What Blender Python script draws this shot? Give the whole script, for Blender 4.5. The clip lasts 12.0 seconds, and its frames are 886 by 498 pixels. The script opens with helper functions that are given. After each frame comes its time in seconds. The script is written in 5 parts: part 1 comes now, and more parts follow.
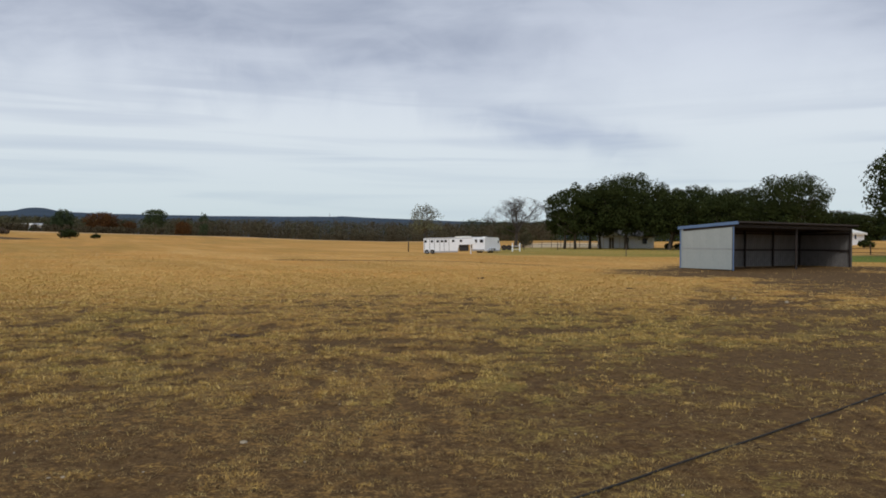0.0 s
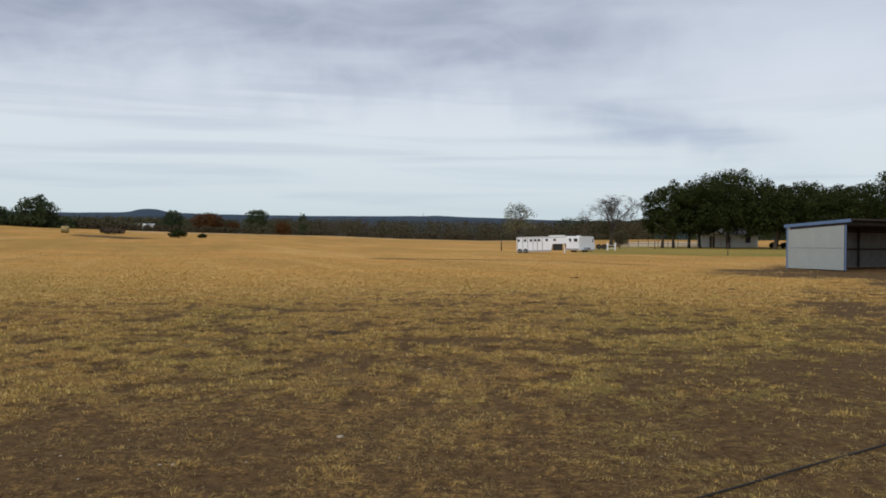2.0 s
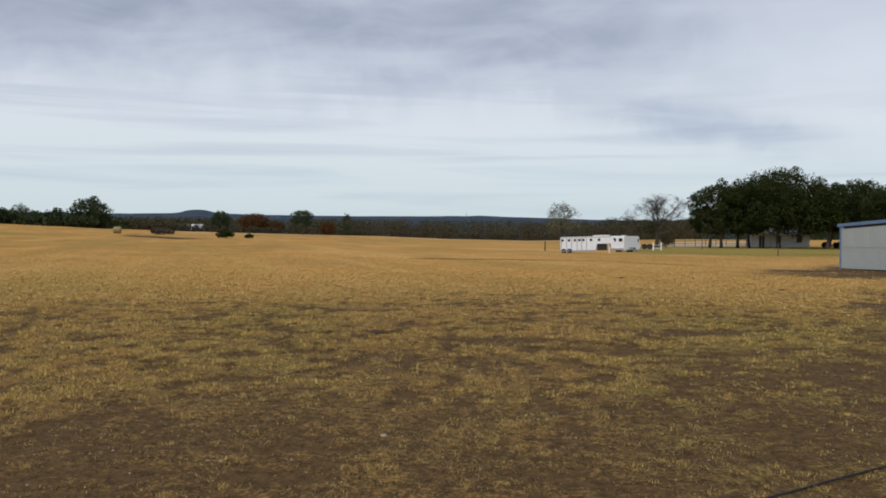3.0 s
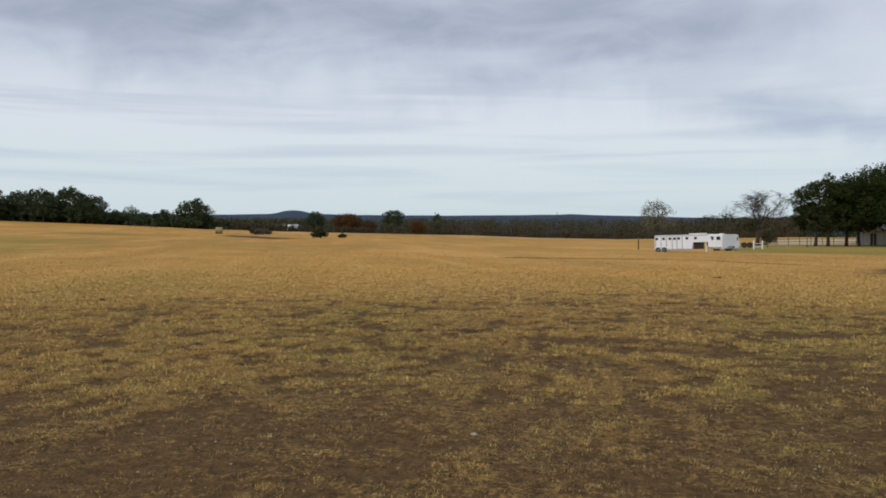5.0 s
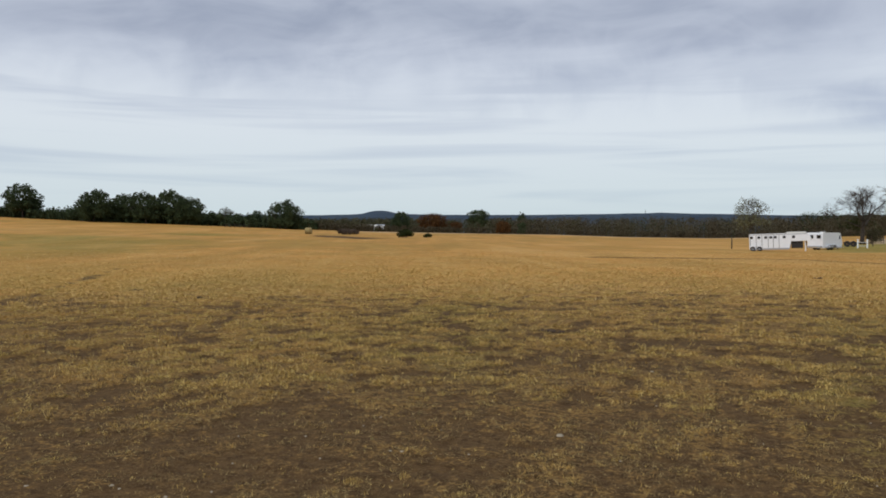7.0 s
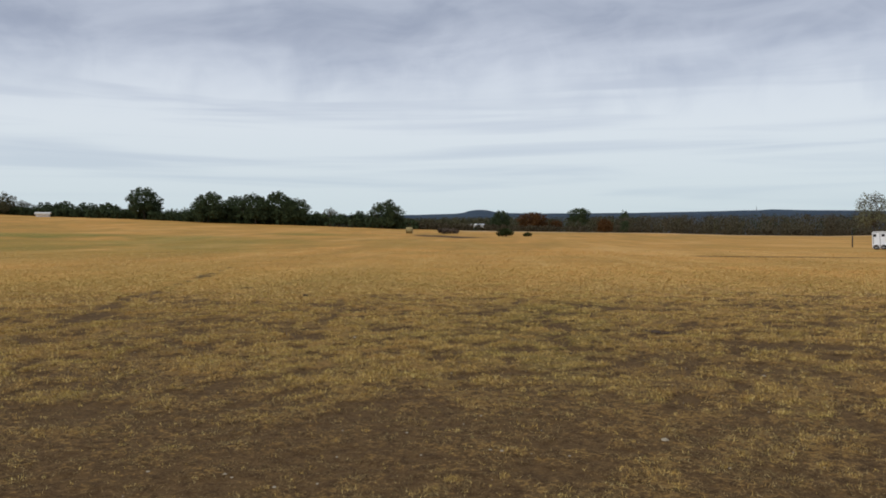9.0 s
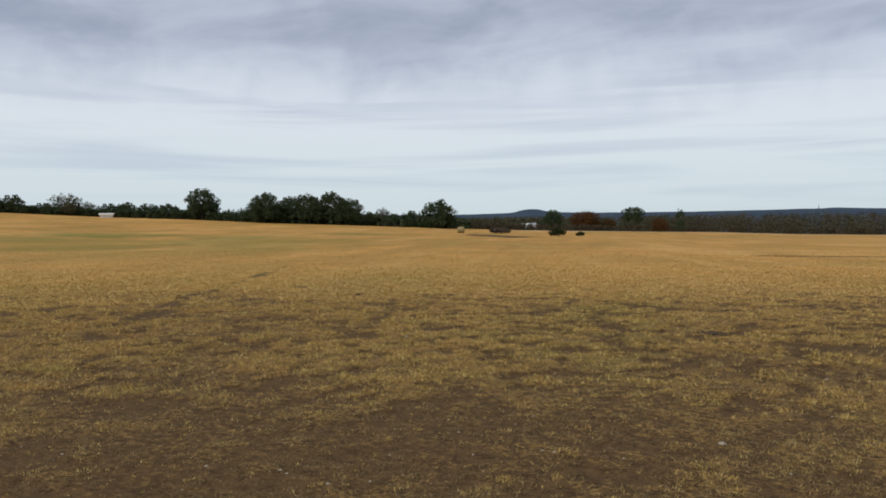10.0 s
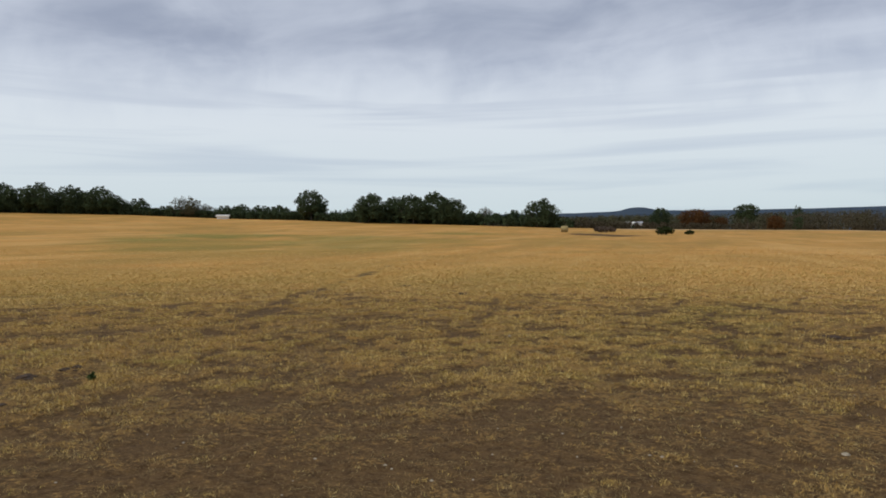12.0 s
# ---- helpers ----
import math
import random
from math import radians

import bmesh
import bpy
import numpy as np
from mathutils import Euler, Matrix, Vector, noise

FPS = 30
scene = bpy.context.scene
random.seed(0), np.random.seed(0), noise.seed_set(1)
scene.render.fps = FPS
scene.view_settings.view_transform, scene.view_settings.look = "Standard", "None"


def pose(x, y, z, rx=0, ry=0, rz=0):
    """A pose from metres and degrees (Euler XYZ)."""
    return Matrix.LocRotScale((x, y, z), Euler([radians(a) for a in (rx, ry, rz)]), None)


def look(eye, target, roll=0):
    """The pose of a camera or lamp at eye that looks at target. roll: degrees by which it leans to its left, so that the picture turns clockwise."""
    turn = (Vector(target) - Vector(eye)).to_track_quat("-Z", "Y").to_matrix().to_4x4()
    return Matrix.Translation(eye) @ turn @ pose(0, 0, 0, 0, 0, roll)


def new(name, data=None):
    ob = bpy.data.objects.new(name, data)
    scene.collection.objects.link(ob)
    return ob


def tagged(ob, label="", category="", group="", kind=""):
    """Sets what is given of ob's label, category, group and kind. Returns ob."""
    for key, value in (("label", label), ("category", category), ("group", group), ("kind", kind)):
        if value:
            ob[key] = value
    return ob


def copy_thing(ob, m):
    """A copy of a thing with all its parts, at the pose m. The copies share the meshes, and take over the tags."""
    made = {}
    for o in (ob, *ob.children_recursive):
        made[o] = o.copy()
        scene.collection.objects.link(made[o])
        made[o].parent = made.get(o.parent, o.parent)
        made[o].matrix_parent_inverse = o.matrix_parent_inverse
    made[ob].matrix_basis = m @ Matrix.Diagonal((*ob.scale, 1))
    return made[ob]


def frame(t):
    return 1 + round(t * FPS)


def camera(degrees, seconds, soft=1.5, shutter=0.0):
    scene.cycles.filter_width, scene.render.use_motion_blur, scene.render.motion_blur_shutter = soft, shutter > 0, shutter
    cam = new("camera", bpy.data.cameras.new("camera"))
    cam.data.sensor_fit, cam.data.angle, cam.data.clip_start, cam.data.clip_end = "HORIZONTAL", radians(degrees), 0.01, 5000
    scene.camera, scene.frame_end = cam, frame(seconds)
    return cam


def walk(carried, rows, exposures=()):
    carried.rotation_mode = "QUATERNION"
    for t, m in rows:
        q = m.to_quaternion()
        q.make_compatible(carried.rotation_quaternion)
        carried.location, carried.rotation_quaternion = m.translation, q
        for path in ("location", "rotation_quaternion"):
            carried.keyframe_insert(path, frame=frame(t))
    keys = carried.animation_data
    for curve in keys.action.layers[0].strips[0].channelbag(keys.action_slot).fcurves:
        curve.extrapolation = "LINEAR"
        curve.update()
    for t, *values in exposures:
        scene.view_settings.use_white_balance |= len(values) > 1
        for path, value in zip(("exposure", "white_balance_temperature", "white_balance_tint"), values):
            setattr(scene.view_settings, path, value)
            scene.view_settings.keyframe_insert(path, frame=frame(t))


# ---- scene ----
# ---------------- camera and its walk ----------------
EYE = 1.6
cam = camera(60.5, 12.0, soft=1.8)
PATH = [
    (0.0, pose(0, 0, EYE, 89.47, -0.40, 0.0)),
    (0.5, pose(0, 0, EYE, 89.455, -0.382, 1.757)),
    (1.0, pose(0, 0, EYE, 89.422, -0.355, 3.21)),
    (1.5, pose(0, 0, EYE, 89.387, -0.381, 5.033)),
    (2.0, pose(0, 0, EYE, 89.357, -0.355, 7.001)),
    (2.5, pose(0, 0, EYE, 89.355, -0.321, 8.703)),
    (3.0, pose(0, 0, EYE, 89.335, -0.300, 10.252)),
    (5.0, pose(0, 0, EYE, 89.245, -0.095, 17.027)),
    (5.5, pose(0, 0, EYE, 89.239, -0.058, 18.746)),
    (6.0, pose(0, 0, EYE, 89.238, -0.028, 20.428)),
    (6.5, pose(0, 0, EYE, 89.217, -0.005, 21.903)),
    (7.0, pose(0, 0, EYE, 89.211, 0.064, 23.414)),
    (9.0, pose(0, 0, EYE, 89.163, 0.277, 30.921)),
    (9.5, pose(0, 0, EYE, 89.158, 0.341, 32.675)),
    (10.0, pose(0, 0, EYE, 89.153, 0.363, 34.815)),
    (10.5, pose(0, 0, EYE, 89.161, 0.442, 37.181)),
    (11.0, pose(0, 0, EYE, 89.162, 0.470, 39.207)),
    (11.5, pose(0, 0, EYE, 89.156, 0.508, 40.679)),
    (12.0, pose(0, 0, EYE, 89.173, 0.575, 42.546)),
]
walk(cam, PATH, exposures=((0.0, -0.19), (12.0, -0.19)))

# ---------------- world, sun ----------------
SUN_AZ, SUN_EL = 195.0, 42.0          # degrees clockwise from +y, above the ground


class Nodes:
    """Short way to wire a node tree."""

    def __init__(self, tree):
        self.t = tree
        tree.nodes.clear()

    def add(self, kind, props=None, **ins):
        n = self.t.nodes.new(kind)
        for k, v in (props or {}).items():
            setattr(n, k, v)
        for k, v in ins.items():
            self.put(n, k, v)
        return n

    def put(self, n, key, v):
        key = key.replace("_", " ")
        sock = n.inputs[int(key[1:])] if key[0] == "i" and key[1:].isdigit() else n.inputs[key]
        if isinstance(v, bpy.types.NodeSocket):
            self.t.links.new(v, sock)
        elif isinstance(v, bpy.types.Node):
            self.t.links.new(v.outputs[0], sock)
        else:
            sock.default_value = v

    def math(self, op, a, b=0.0, c=0.0, clamp=False):
        return self.add("ShaderNodeMath", {"operation": op, "use_clamp": clamp}, i0=a, i1=b, i2=c).outputs[0]

    def mix(self, fac, a, b, mode="MIX"):
        n = self.t.nodes.new("ShaderNodeMix")
        n.data_type, n.blend_type = "RGBA", mode
        for i, v in ((0, fac), (6, a), (7, b)):
            if isinstance(v, bpy.types.NodeSocket):
                self.t.links.new(v, n.inputs[i])
            else:
                n.inputs[i].default_value = v if i == 0 else (*v[:3], 1)
        return n.outputs[2]

    def ramp(self, fac, stops, ease="LINEAR"):
        n = self.t.nodes.new("ShaderNodeValToRGB")
        self.put(n, "Fac", fac)
        n.color_ramp.interpolation = ease
        els = n.color_ramp.elements
        while len(els) < len(stops):
            els.new(0.5)
        for e, (p, c) in zip(els, stops):
            e.position = p
            e.color = (*c, 1) if isinstance(c, tuple) else (c, c, c, 1)
        return n.outputs[0]

    def noise(self, vec, scale, detail=4.0, rough=0.55, dist=0.0):
        return self.add("ShaderNodeTexNoise", Vector=vec, Scale=scale, Detail=detail, Roughness=rough, Distortion=dist).outputs[0]

    def scaled(self, vec, s):
        return self.add("ShaderNodeMapping", Vector=vec, Scale=s).outputs[0]


def build_world():
    w = bpy.data.worlds.new("sky")
    w.use_nodes = True
    scene.world = w
    n = Nodes(w.node_tree)
    sky = n.add("ShaderNodeTexSky", {"sky_type": "NISHITA", "sun_disc": False, "sun_elevation": radians(SUN_EL),
                                     "sun_rotation": radians(SUN_AZ), "air_density": 1.0, "dust_density": 2.0})
    clear = n.mix(1.0, sky.outputs[0], (0.10, 0.10, 0.10), "MULTIPLY")
    co = n.add("ShaderNodeTexCoord").outputs["Generated"]
    xyz = n.add("ShaderNodeSeparateXYZ", Vector=co)
    up = n.math("MAXIMUM", xyz.outputs[2], 0.0)
    den = n.math("ADD", up, 0.09)
    px, py = n.math("DIVIDE", xyz.outputs[0], den), n.math("DIVIDE", xyz.outputs[1], den)
    flat = n.add("ShaderNodeCombineXYZ", X=px, Y=py, Z=0.0).outputs[0]
    az = n.math("MULTIPLY", n.math("ARCTAN2", xyz.outputs[0], xyz.outputs[1]), 57.2958)
    el = n.math("MULTIPLY", n.math("ARCSINE", xyz.outputs[2]), 57.2958)
    dome = n.add("ShaderNodeCombineXYZ", X=az, Y=el, Z=0.0).outputs[0]

    def ease(v, lo, hi):
        return n.add("ShaderNodeMapRange", {"interpolation_type": "SMOOTHSTEP"}, Value=v, i1=lo, i2=hi).outputs[0]

    def line(a, k, c):
        return n.math("MULTIPLY_ADD", a, k, c)

    # a ragged cloud deck that ends about ten degrees up, with hanging wisps under its edge
    sag = n.noise(n.scaled(dome, (0.055, 0.10, 1.0)), 1.0, 4.0, 0.55, 0.4)
    wisp = n.noise(n.scaled(dome, (0.30, 0.20, 1.0)), 1.0, 4.5, 0.52, 0.8)
    billow = n.noise(n.scaled(flat, (0.8, 1.25, 1.0)), 1.25, 5.0, 0.52, 0.7)
    over = n.math("ADD", line(el, 1.0, -11.0), n.math("ADD", line(sag, 7.0, -3.5), line(wisp, 4.0, -2.0)))
    fleece = n.noise(n.scaled(dome, (0.10, 0.30, 1.0)), 1.0, 5.0, 0.55, 0.6)
    deck = n.math("MULTIPLY", ease(over, -2.8, 4.2), n.math("ADD", line(ease(billow, 0.30, 0.68), 0.36, 0.34), line(ease(fleece, 0.30, 0.70), 0.34, 0.0)))
    # thin level bands in the bright air below the deck
    lamina = n.noise(n.scaled(dome, (0.030, 0.62, 1.0)), 1.0, 3.5, 0.5, 0.5)
    low = n.math("MULTIPLY", ease(lamina, 0.46, 0.68), n.math("MULTIPLY", ease(over, 2.0, -3.0), 0.42))
    # one bright break in the deck, and the blue-grey streak that runs down beside it
    bx, by = line(az, 0.085, -1.60), line(el, 0.17, -2.2)
    gap = n.math("EXPONENT", n.math("MULTIPLY", n.math("ADD", n.math("MULTIPLY", bx, bx), n.math("MULTIPLY", by, by)), -1.0))
    slant = n.math("ADD", n.math("ADD", el, line(az, 0.235, -10.3)), line(wisp, 2.4, -1.2))
    streak = n.math("EXPONENT", n.math("MULTIPLY", n.math("MULTIPLY", slant, slant), -0.50))
    streak = n.math("MULTIPLY", n.math("MULTIPLY", streak, ease(az, -6.0, 3.0)), ease(az, 22.0, 12.0))
    streak = n.math("MULTIPLY", streak, line(ease(billow, 0.30, 0.60), 0.38, 0.26))
    # two small bright puffs under the edge of the deck
    for pa, pe, wa, we in ((-26.6, 10.9, 1.5, 1.9), (-23.0, 11.1, 1.2, 2.0)):
        qx = n.math("ADD", line(az, 1.0 / wa, -pa / wa), line(wisp, 1.6, -0.8))
        qy = n.math("ADD", line(el, 1.0 / we, -pe / we), line(fleece, 1.6, -0.8))
        puff = n.math("EXPONENT", n.math("MULTIPLY", n.math("ADD", n.math("MULTIPLY", qx, qx), n.math("MULTIPLY", qy, qy)), -1.0))
        deck = n.math("MULTIPLY", deck, line(puff, -0.55, 1.0))
    thick = n.math("MULTIPLY", n.math("ADD", deck, low), line(gap, -0.85, 1.0))
    thick = n.math("ADD", thick, streak, clamp=True)
    bright = n.ramp(up, [(0.0, (0.691, 0.822, 0.871)), (0.06, (0.752, 0.853, 0.912)), (0.14, (0.823, 0.894, 0.963)),
                         (0.25, (0.773, 0.832, 0.948)), (0.45, (0.732, 0.790, 0.906)), (1.0, (0.966, 1.009, 1.054))])
    dark = n.ramp(up, [(0.0, (0.523, 0.640, 0.737)), (0.06, (0.523, 0.640, 0.768)), (0.14, (0.445, 0.520, 0.687)),
                       (0.25, (0.387, 0.440, 0.566)), (0.45, (0.407, 0.460, 0.575)), (1.0, (0.678, 0.720, 0.787))])
    cloud = n.mix(thick, bright, dark)
    col = n.mix(0.92, clear, cloud)
    bg = n.add("ShaderNodeBackground", Color=col, Strength=1.0)
    n.add("ShaderNodeOutputWorld", Surface=bg)


build_world()
sun = new("sun", bpy.data.lights.new("sun", "SUN"))
sun.data.energy, sun.data.angle, sun.data.color = 1.5, radians(14), (1.0, 0.97, 0.93)
sun.matrix_world = look((0, 0, 0), (-math.sin(radians(SUN_AZ)) * math.cos(radians(SUN_EL)),
                                    -math.cos(radians(SUN_AZ)) * math.cos(radians(SUN_EL)), -math.sin(radians(SUN_EL))))
sun.location = (40, 20, 80)


# ---------------- materials ----------------
def material(name, rough=0.8, metal=0.0):
    m = bpy.data.materials.new(name)
    m.use_nodes = True
    n = Nodes(m.node_tree)
    b = n.add("ShaderNodeBsdfPrincipled", Roughness=rough, Metallic=metal)
    n.add("ShaderNodeOutputMaterial", Surface=b)
    return m, n, b


def mottled(name, a, b, scale=3.0, rough=0.8, metal=0.0, bump=0.2, fine=40.0, stretch=(1, 1, 1), depth=0.02, spec=0.5):
    """Two tones, mottled at two scales, with a fine relief."""
    m, n, bs = material(name, rough, metal)
    co = n.scaled(n.add("ShaderNodeTexCoord").outputs["Object"], stretch)
    big, small = n.noise(co, scale), n.noise(co, fine, 3.0, 0.6)
    f = n.math("ADD", n.math("MULTIPLY", big, 0.65), n.math("MULTIPLY", small, 0.35))
    f = n.add("ShaderNodeMapRange", Value=f, i1=0.36, i2=0.64).outputs[0]
    n.put(bs, "Base Color", n.mix(f, a, b))
    n.put(bs, "Specular IOR Level", spec)
    if bump:
        n.put(bs, "Normal", n.add("ShaderNodeBump", Strength=bump, Distance=depth, Height=small).outputs[0])
    return m


def leafy(name, a, b, c, rough=0.6):
    """Leaves: tone by clump and by leaf, a little light through them."""
    m, n, bs = material(name, rough)
    geo = n.add("ShaderNodeNewGeometry")
    co = n.add("ShaderNodeTexCoord").outputs["Object"]
    big = n.add("ShaderNodeMapRange", Value=n.noise(co, 0.55, 3.0), i1=0.35, i2=0.65).outputs[0]
    col = n.mix(big, a, b)
    col = n.mix(n.math("MULTIPLY", geo.outputs["Random Per Island"], 0.22), col, c)
    n.put(bs, "Base Color", col)
    n.put(bs, "Specular IOR Level", 0.03)
    return m


def ground_material():
    m, n, bs = material("dry_pasture", 0.95)
    co = n.add("ShaderNodeTexCoord").outputs["Object"]
    cover = n.add("ShaderNodeAttribute", {"attribute_name": "cover"}).outputs["Fac"]
    green = n.add("ShaderNodeAttribute", {"attribute_name": "green"}).outputs["Fac"]
    wood = n.add("ShaderNodeAttribute", {"attribute_name": "woodland"}).outputs["Fac"]
    pale = n.add("ShaderNodeAttribute", {"attribute_name": "track"}).outputs["Fac"]
    tuft = n.noise(co, 3.2, 5.0, 0.62, 0.3)
    fine = n.noise(co, 26.0, 4.0, 0.65)
    broad = n.noise(co, 0.10, 5.0, 0.6)
    speck = n.noise(co, 9.0, 4.0, 0.6)
    near = n.add("ShaderNodeAttribute", {"attribute_name": "grazed"}).outputs["Fac"]

    def span(v, lo, hi, k=1.0):
        return n.math("MULTIPLY", n.add("ShaderNodeMapRange", Value=v, i1=lo, i2=hi).outputs[0], k)

    fibre = n.noise(n.scaled(co, (1.0, 1.6, 1.0)), 60.0, 3.0, 0.7, 0.6)
    # bare soil with crumbs and bits of chaff
    soil = n.mix(span(speck, 0.36, 0.64), (0.055, 0.033, 0.0145), (0.108, 0.067, 0.029))
    soil = n.mix(span(fine, 0.50, 0.72, 0.8), soil, (0.160, 0.108, 0.050))
    soil = n.mix(span(fibre, 0.58, 0.72, 0.9), soil, (0.27, 0.195, 0.088))
    # dead grass: straw, bleached and olive patches, darker thatch between tufts
    straw = n.mix(span(fine, 0.36, 0.64), (0.27, 0.158, 0.040), (0.51, 0.310, 0.086))
    straw = n.mix(n.math("MULTIPLY", span(fibre, 0.55, 0.70), n.math("MULTIPLY", near, 0.55)), straw, (0.60, 0.420, 0.150))
    straw = n.mix(n.math("MULTIPLY", span(fibre, 0.46, 0.34), n.math("MULTIPLY", near, 0.5)), straw, (0.15, 0.100, 0.034))
    straw = n.mix(n.math("MULTIPLY", span(broad, 0.42, 0.60), n.math("MULTIPLY_ADD", near, -0.7, 1.0)), straw, (0.50, 0.275, 0.076))
    # mown and driven marks run away over the field
    lane = n.add("ShaderNodeVectorRotate", {"rotation_type": "Z_AXIS"}, Vector=co, Angle=radians(-28)).outputs[0]
    swath = n.noise(n.scaled(lane, (0.30, 0.030, 1.0)), 1.0, 4.0, 0.55, 0.6)
    straw = n.mix(span(swath, 0.50, 0.68, 0.50), straw, (0.29, 0.185, 0.056))
    straw = n.mix(span(swath, 0.46, 0.32, 0.40), straw, (0.60, 0.400, 0.150))
    wide = n.noise(n.scaled(lane, (0.060, 0.016, 1.0)), 1.0, 4.0, 0.55, 0.6)
    straw = n.mix(span(wide, 0.51, 0.64, 0.45), straw, (0.27, 0.195, 0.052))
    straw = n.mix(span(wide, 0.47, 0.36, 0.55), straw, (0.57, 0.360, 0.130))
    patchy = n.noise(co, 0.33, 5.0, 0.68, 0.5)
    straw = n.mix(span(patchy, 0.53, 0.68, 0.32), straw, (0.21, 0.130, 0.036))
    straw = n.mix(span(patchy, 0.45, 0.32, 0.3), straw, (0.56, 0.365, 0.118))
    clod = n.noise(co, 0.9, 5.0, 0.65, 0.3)
    straw = n.mix(n.math("MULTIPLY", span(clod, 0.50, 0.64), n.math("MULTIPLY_ADD", near, 0.75, 0.10)), straw, (0.135, 0.085, 0.028))
    gap = n.noise(co, 2.1, 5.0, 0.66, 0.4)
    straw = n.mix(n.math("MULTIPLY", span(gap, 0.49, 0.56), n.math("MULTIPLY", near, 0.92)), straw, (0.078, 0.047, 0.017))
    thatch = n.mix(span(fine, 0.38, 0.64), (0.100, 0.061, 0.0225), (0.26, 0.164, 0.056))
    thatch = n.mix(span(fibre, 0.56, 0.72, 0.9), thatch, (0.36, 0.250, 0.100))
    straw = n.mix(n.math("MULTIPLY", near, 0.60), straw, thatch)
    straw = n.mix(span(cover, 0.45, 0.95), thatch, straw)
    grass = n.mix(n.math("MULTIPLY", green, span(tuft, 0.25, 0.6)), straw, (0.095, 0.150, 0.028))
    f = n.math("ADD", cover, n.math("MULTIPLY", n.math("SUBTRACT", tuft, 0.5), 0.9))
    f = n.math("ADD", f, n.math("MULTIPLY", n.math("SUBTRACT", speck, 0.5), 1.5))
    f = n.math("ADD", f, n.math("MULTIPLY", n.math("SUBTRACT", fine, 0.5), 1.5))
    f = n.add("ShaderNodeMapRange", {"interpolation_type": "SMOOTHSTEP"}, Value=f, i1=0.28, i2=0.74).outputs[0]
    col = n.mix(f, soil, grass)
    col = n.mix(1.0, col, (1.06, 0.98, 0.90), "MULTIPLY")
    col = n.mix(pale, col, n.mix(fine, (0.36, 0.29, 0.19), (0.52, 0.44, 0.31)))
    # haze is put into the far ridge's colour: wooded ground turned blue with distance
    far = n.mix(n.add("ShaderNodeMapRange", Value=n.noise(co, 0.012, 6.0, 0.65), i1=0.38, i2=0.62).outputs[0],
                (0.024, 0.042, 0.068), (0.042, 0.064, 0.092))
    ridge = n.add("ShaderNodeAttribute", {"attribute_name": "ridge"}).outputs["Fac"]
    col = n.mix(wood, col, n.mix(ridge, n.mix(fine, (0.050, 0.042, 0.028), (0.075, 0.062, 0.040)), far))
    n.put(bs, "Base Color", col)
    n.put(bs, "Specular IOR Level", 0.1)
    h = n.math("ADD", n.math("MULTIPLY", tuft, 0.6), n.math("MULTIPLY", fine, 0.4))
    n.put(bs, "Normal", n.add("ShaderNodeBump", Strength=0.7, Distance=0.06, Height=h).outputs[0])
    return m


def blade_material(name, tones, olive, rusty):
    """Dead grass: tone by blade, drifting between olive and rusty from place to place."""
    m, n, bs = material(name, 0.8)
    geo = n.add("ShaderNodeNewGeometry")
    co = n.add("ShaderNodeTexCoord").outputs["Object"]
    col = n.ramp(geo.outputs["Random Per Island"], list(zip((0.0, 0.35, 0.75, 0.95, 1.0), tones)))
    tint = n.noise(co, 0.9, 4.0, 0.6)
    col = n.mix(n.add("ShaderNodeMapRange", Value=tint, i1=0.54, i2=0.70, i4=0.38).outputs[0], col, olive)
    col = n.mix(n.add("ShaderNodeMapRange", Value=tint, i1=0.48, i2=0.34, i4=0.6).outputs[0], col, rusty)
    n.put(bs, "Base Color", col)
    n.put(bs, "Specular IOR Level", 0.15)
    return m


M_GROUND = ground_material()
M_BLADE = blade_material("straw_blade", ((0.21, 0.130, 0.040), (0.38, 0.245, 0.068), (0.64, 0.440, 0.126), (0.80, 0.61, 0.24), (0.25, 0.24, 0.05)),
                         (0.42, 0.35, 0.082), (0.52, 0.300, 0.092))
M_LITTER = blade_material("weathered_litter", ((0.12, 0.078, 0.032), (0.21, 0.140, 0.055), (0.33, 0.230, 0.090), (0.54, 0.41, 0.18), (0.17, 0.16, 0.05)),
                          (0.27, 0.22, 0.07), (0.28, 0.170, 0.065))
M_BLEACHED = blade_material("bleached_blade", ((0.36, 0.220, 0.070), (0.55, 0.350, 0.115), (0.74, 0.500, 0.180), (0.84, 0.62, 0.27), (0.40, 0.32, 0.09)),
                            (0.52, 0.390, 0.115), (0.62, 0.360, 0.120))
M_BARK = mottled("oak_bark", (0.045, 0.036, 0.028), (0.11, 0.09, 0.07), 2.0, 0.95, bump=0.6, fine=14.0, stretch=(1, 1, 0.3), depth=0.04)
M_TWIG = mottled("bare_twig", (0.040, 0.033, 0.028), (0.078, 0.063, 0.051), 2.0, 0.95, bump=0.0)
M_OAK = leafy("live_oak_leaf", (0.020, 0.029, 0.0085), (0.036, 0.045, 0.0125), (0.050, 0.057, 0.018))
M_SPARSE = leafy("pale_sparse_leaf", (0.11, 0.118, 0.062), (0.155, 0.150, 0.085), (0.19, 0.18, 0.11))
M_CEDAR = leafy("cedar_leaf", (0.036, 0.054, 0.026), (0.056, 0.074, 0.034), (0.070, 0.082, 0.042))
M_OLIVE = leafy("olive_leaf", (0.066, 0.062, 0.034), (0.086, 0.080, 0.042), (0.092, 0.082, 0.046))
M_BROWN = leafy("dry_brown_leaf", (0.072, 0.060, 0.038), (0.088, 0.074, 0.046), (0.080, 0.068, 0.043))
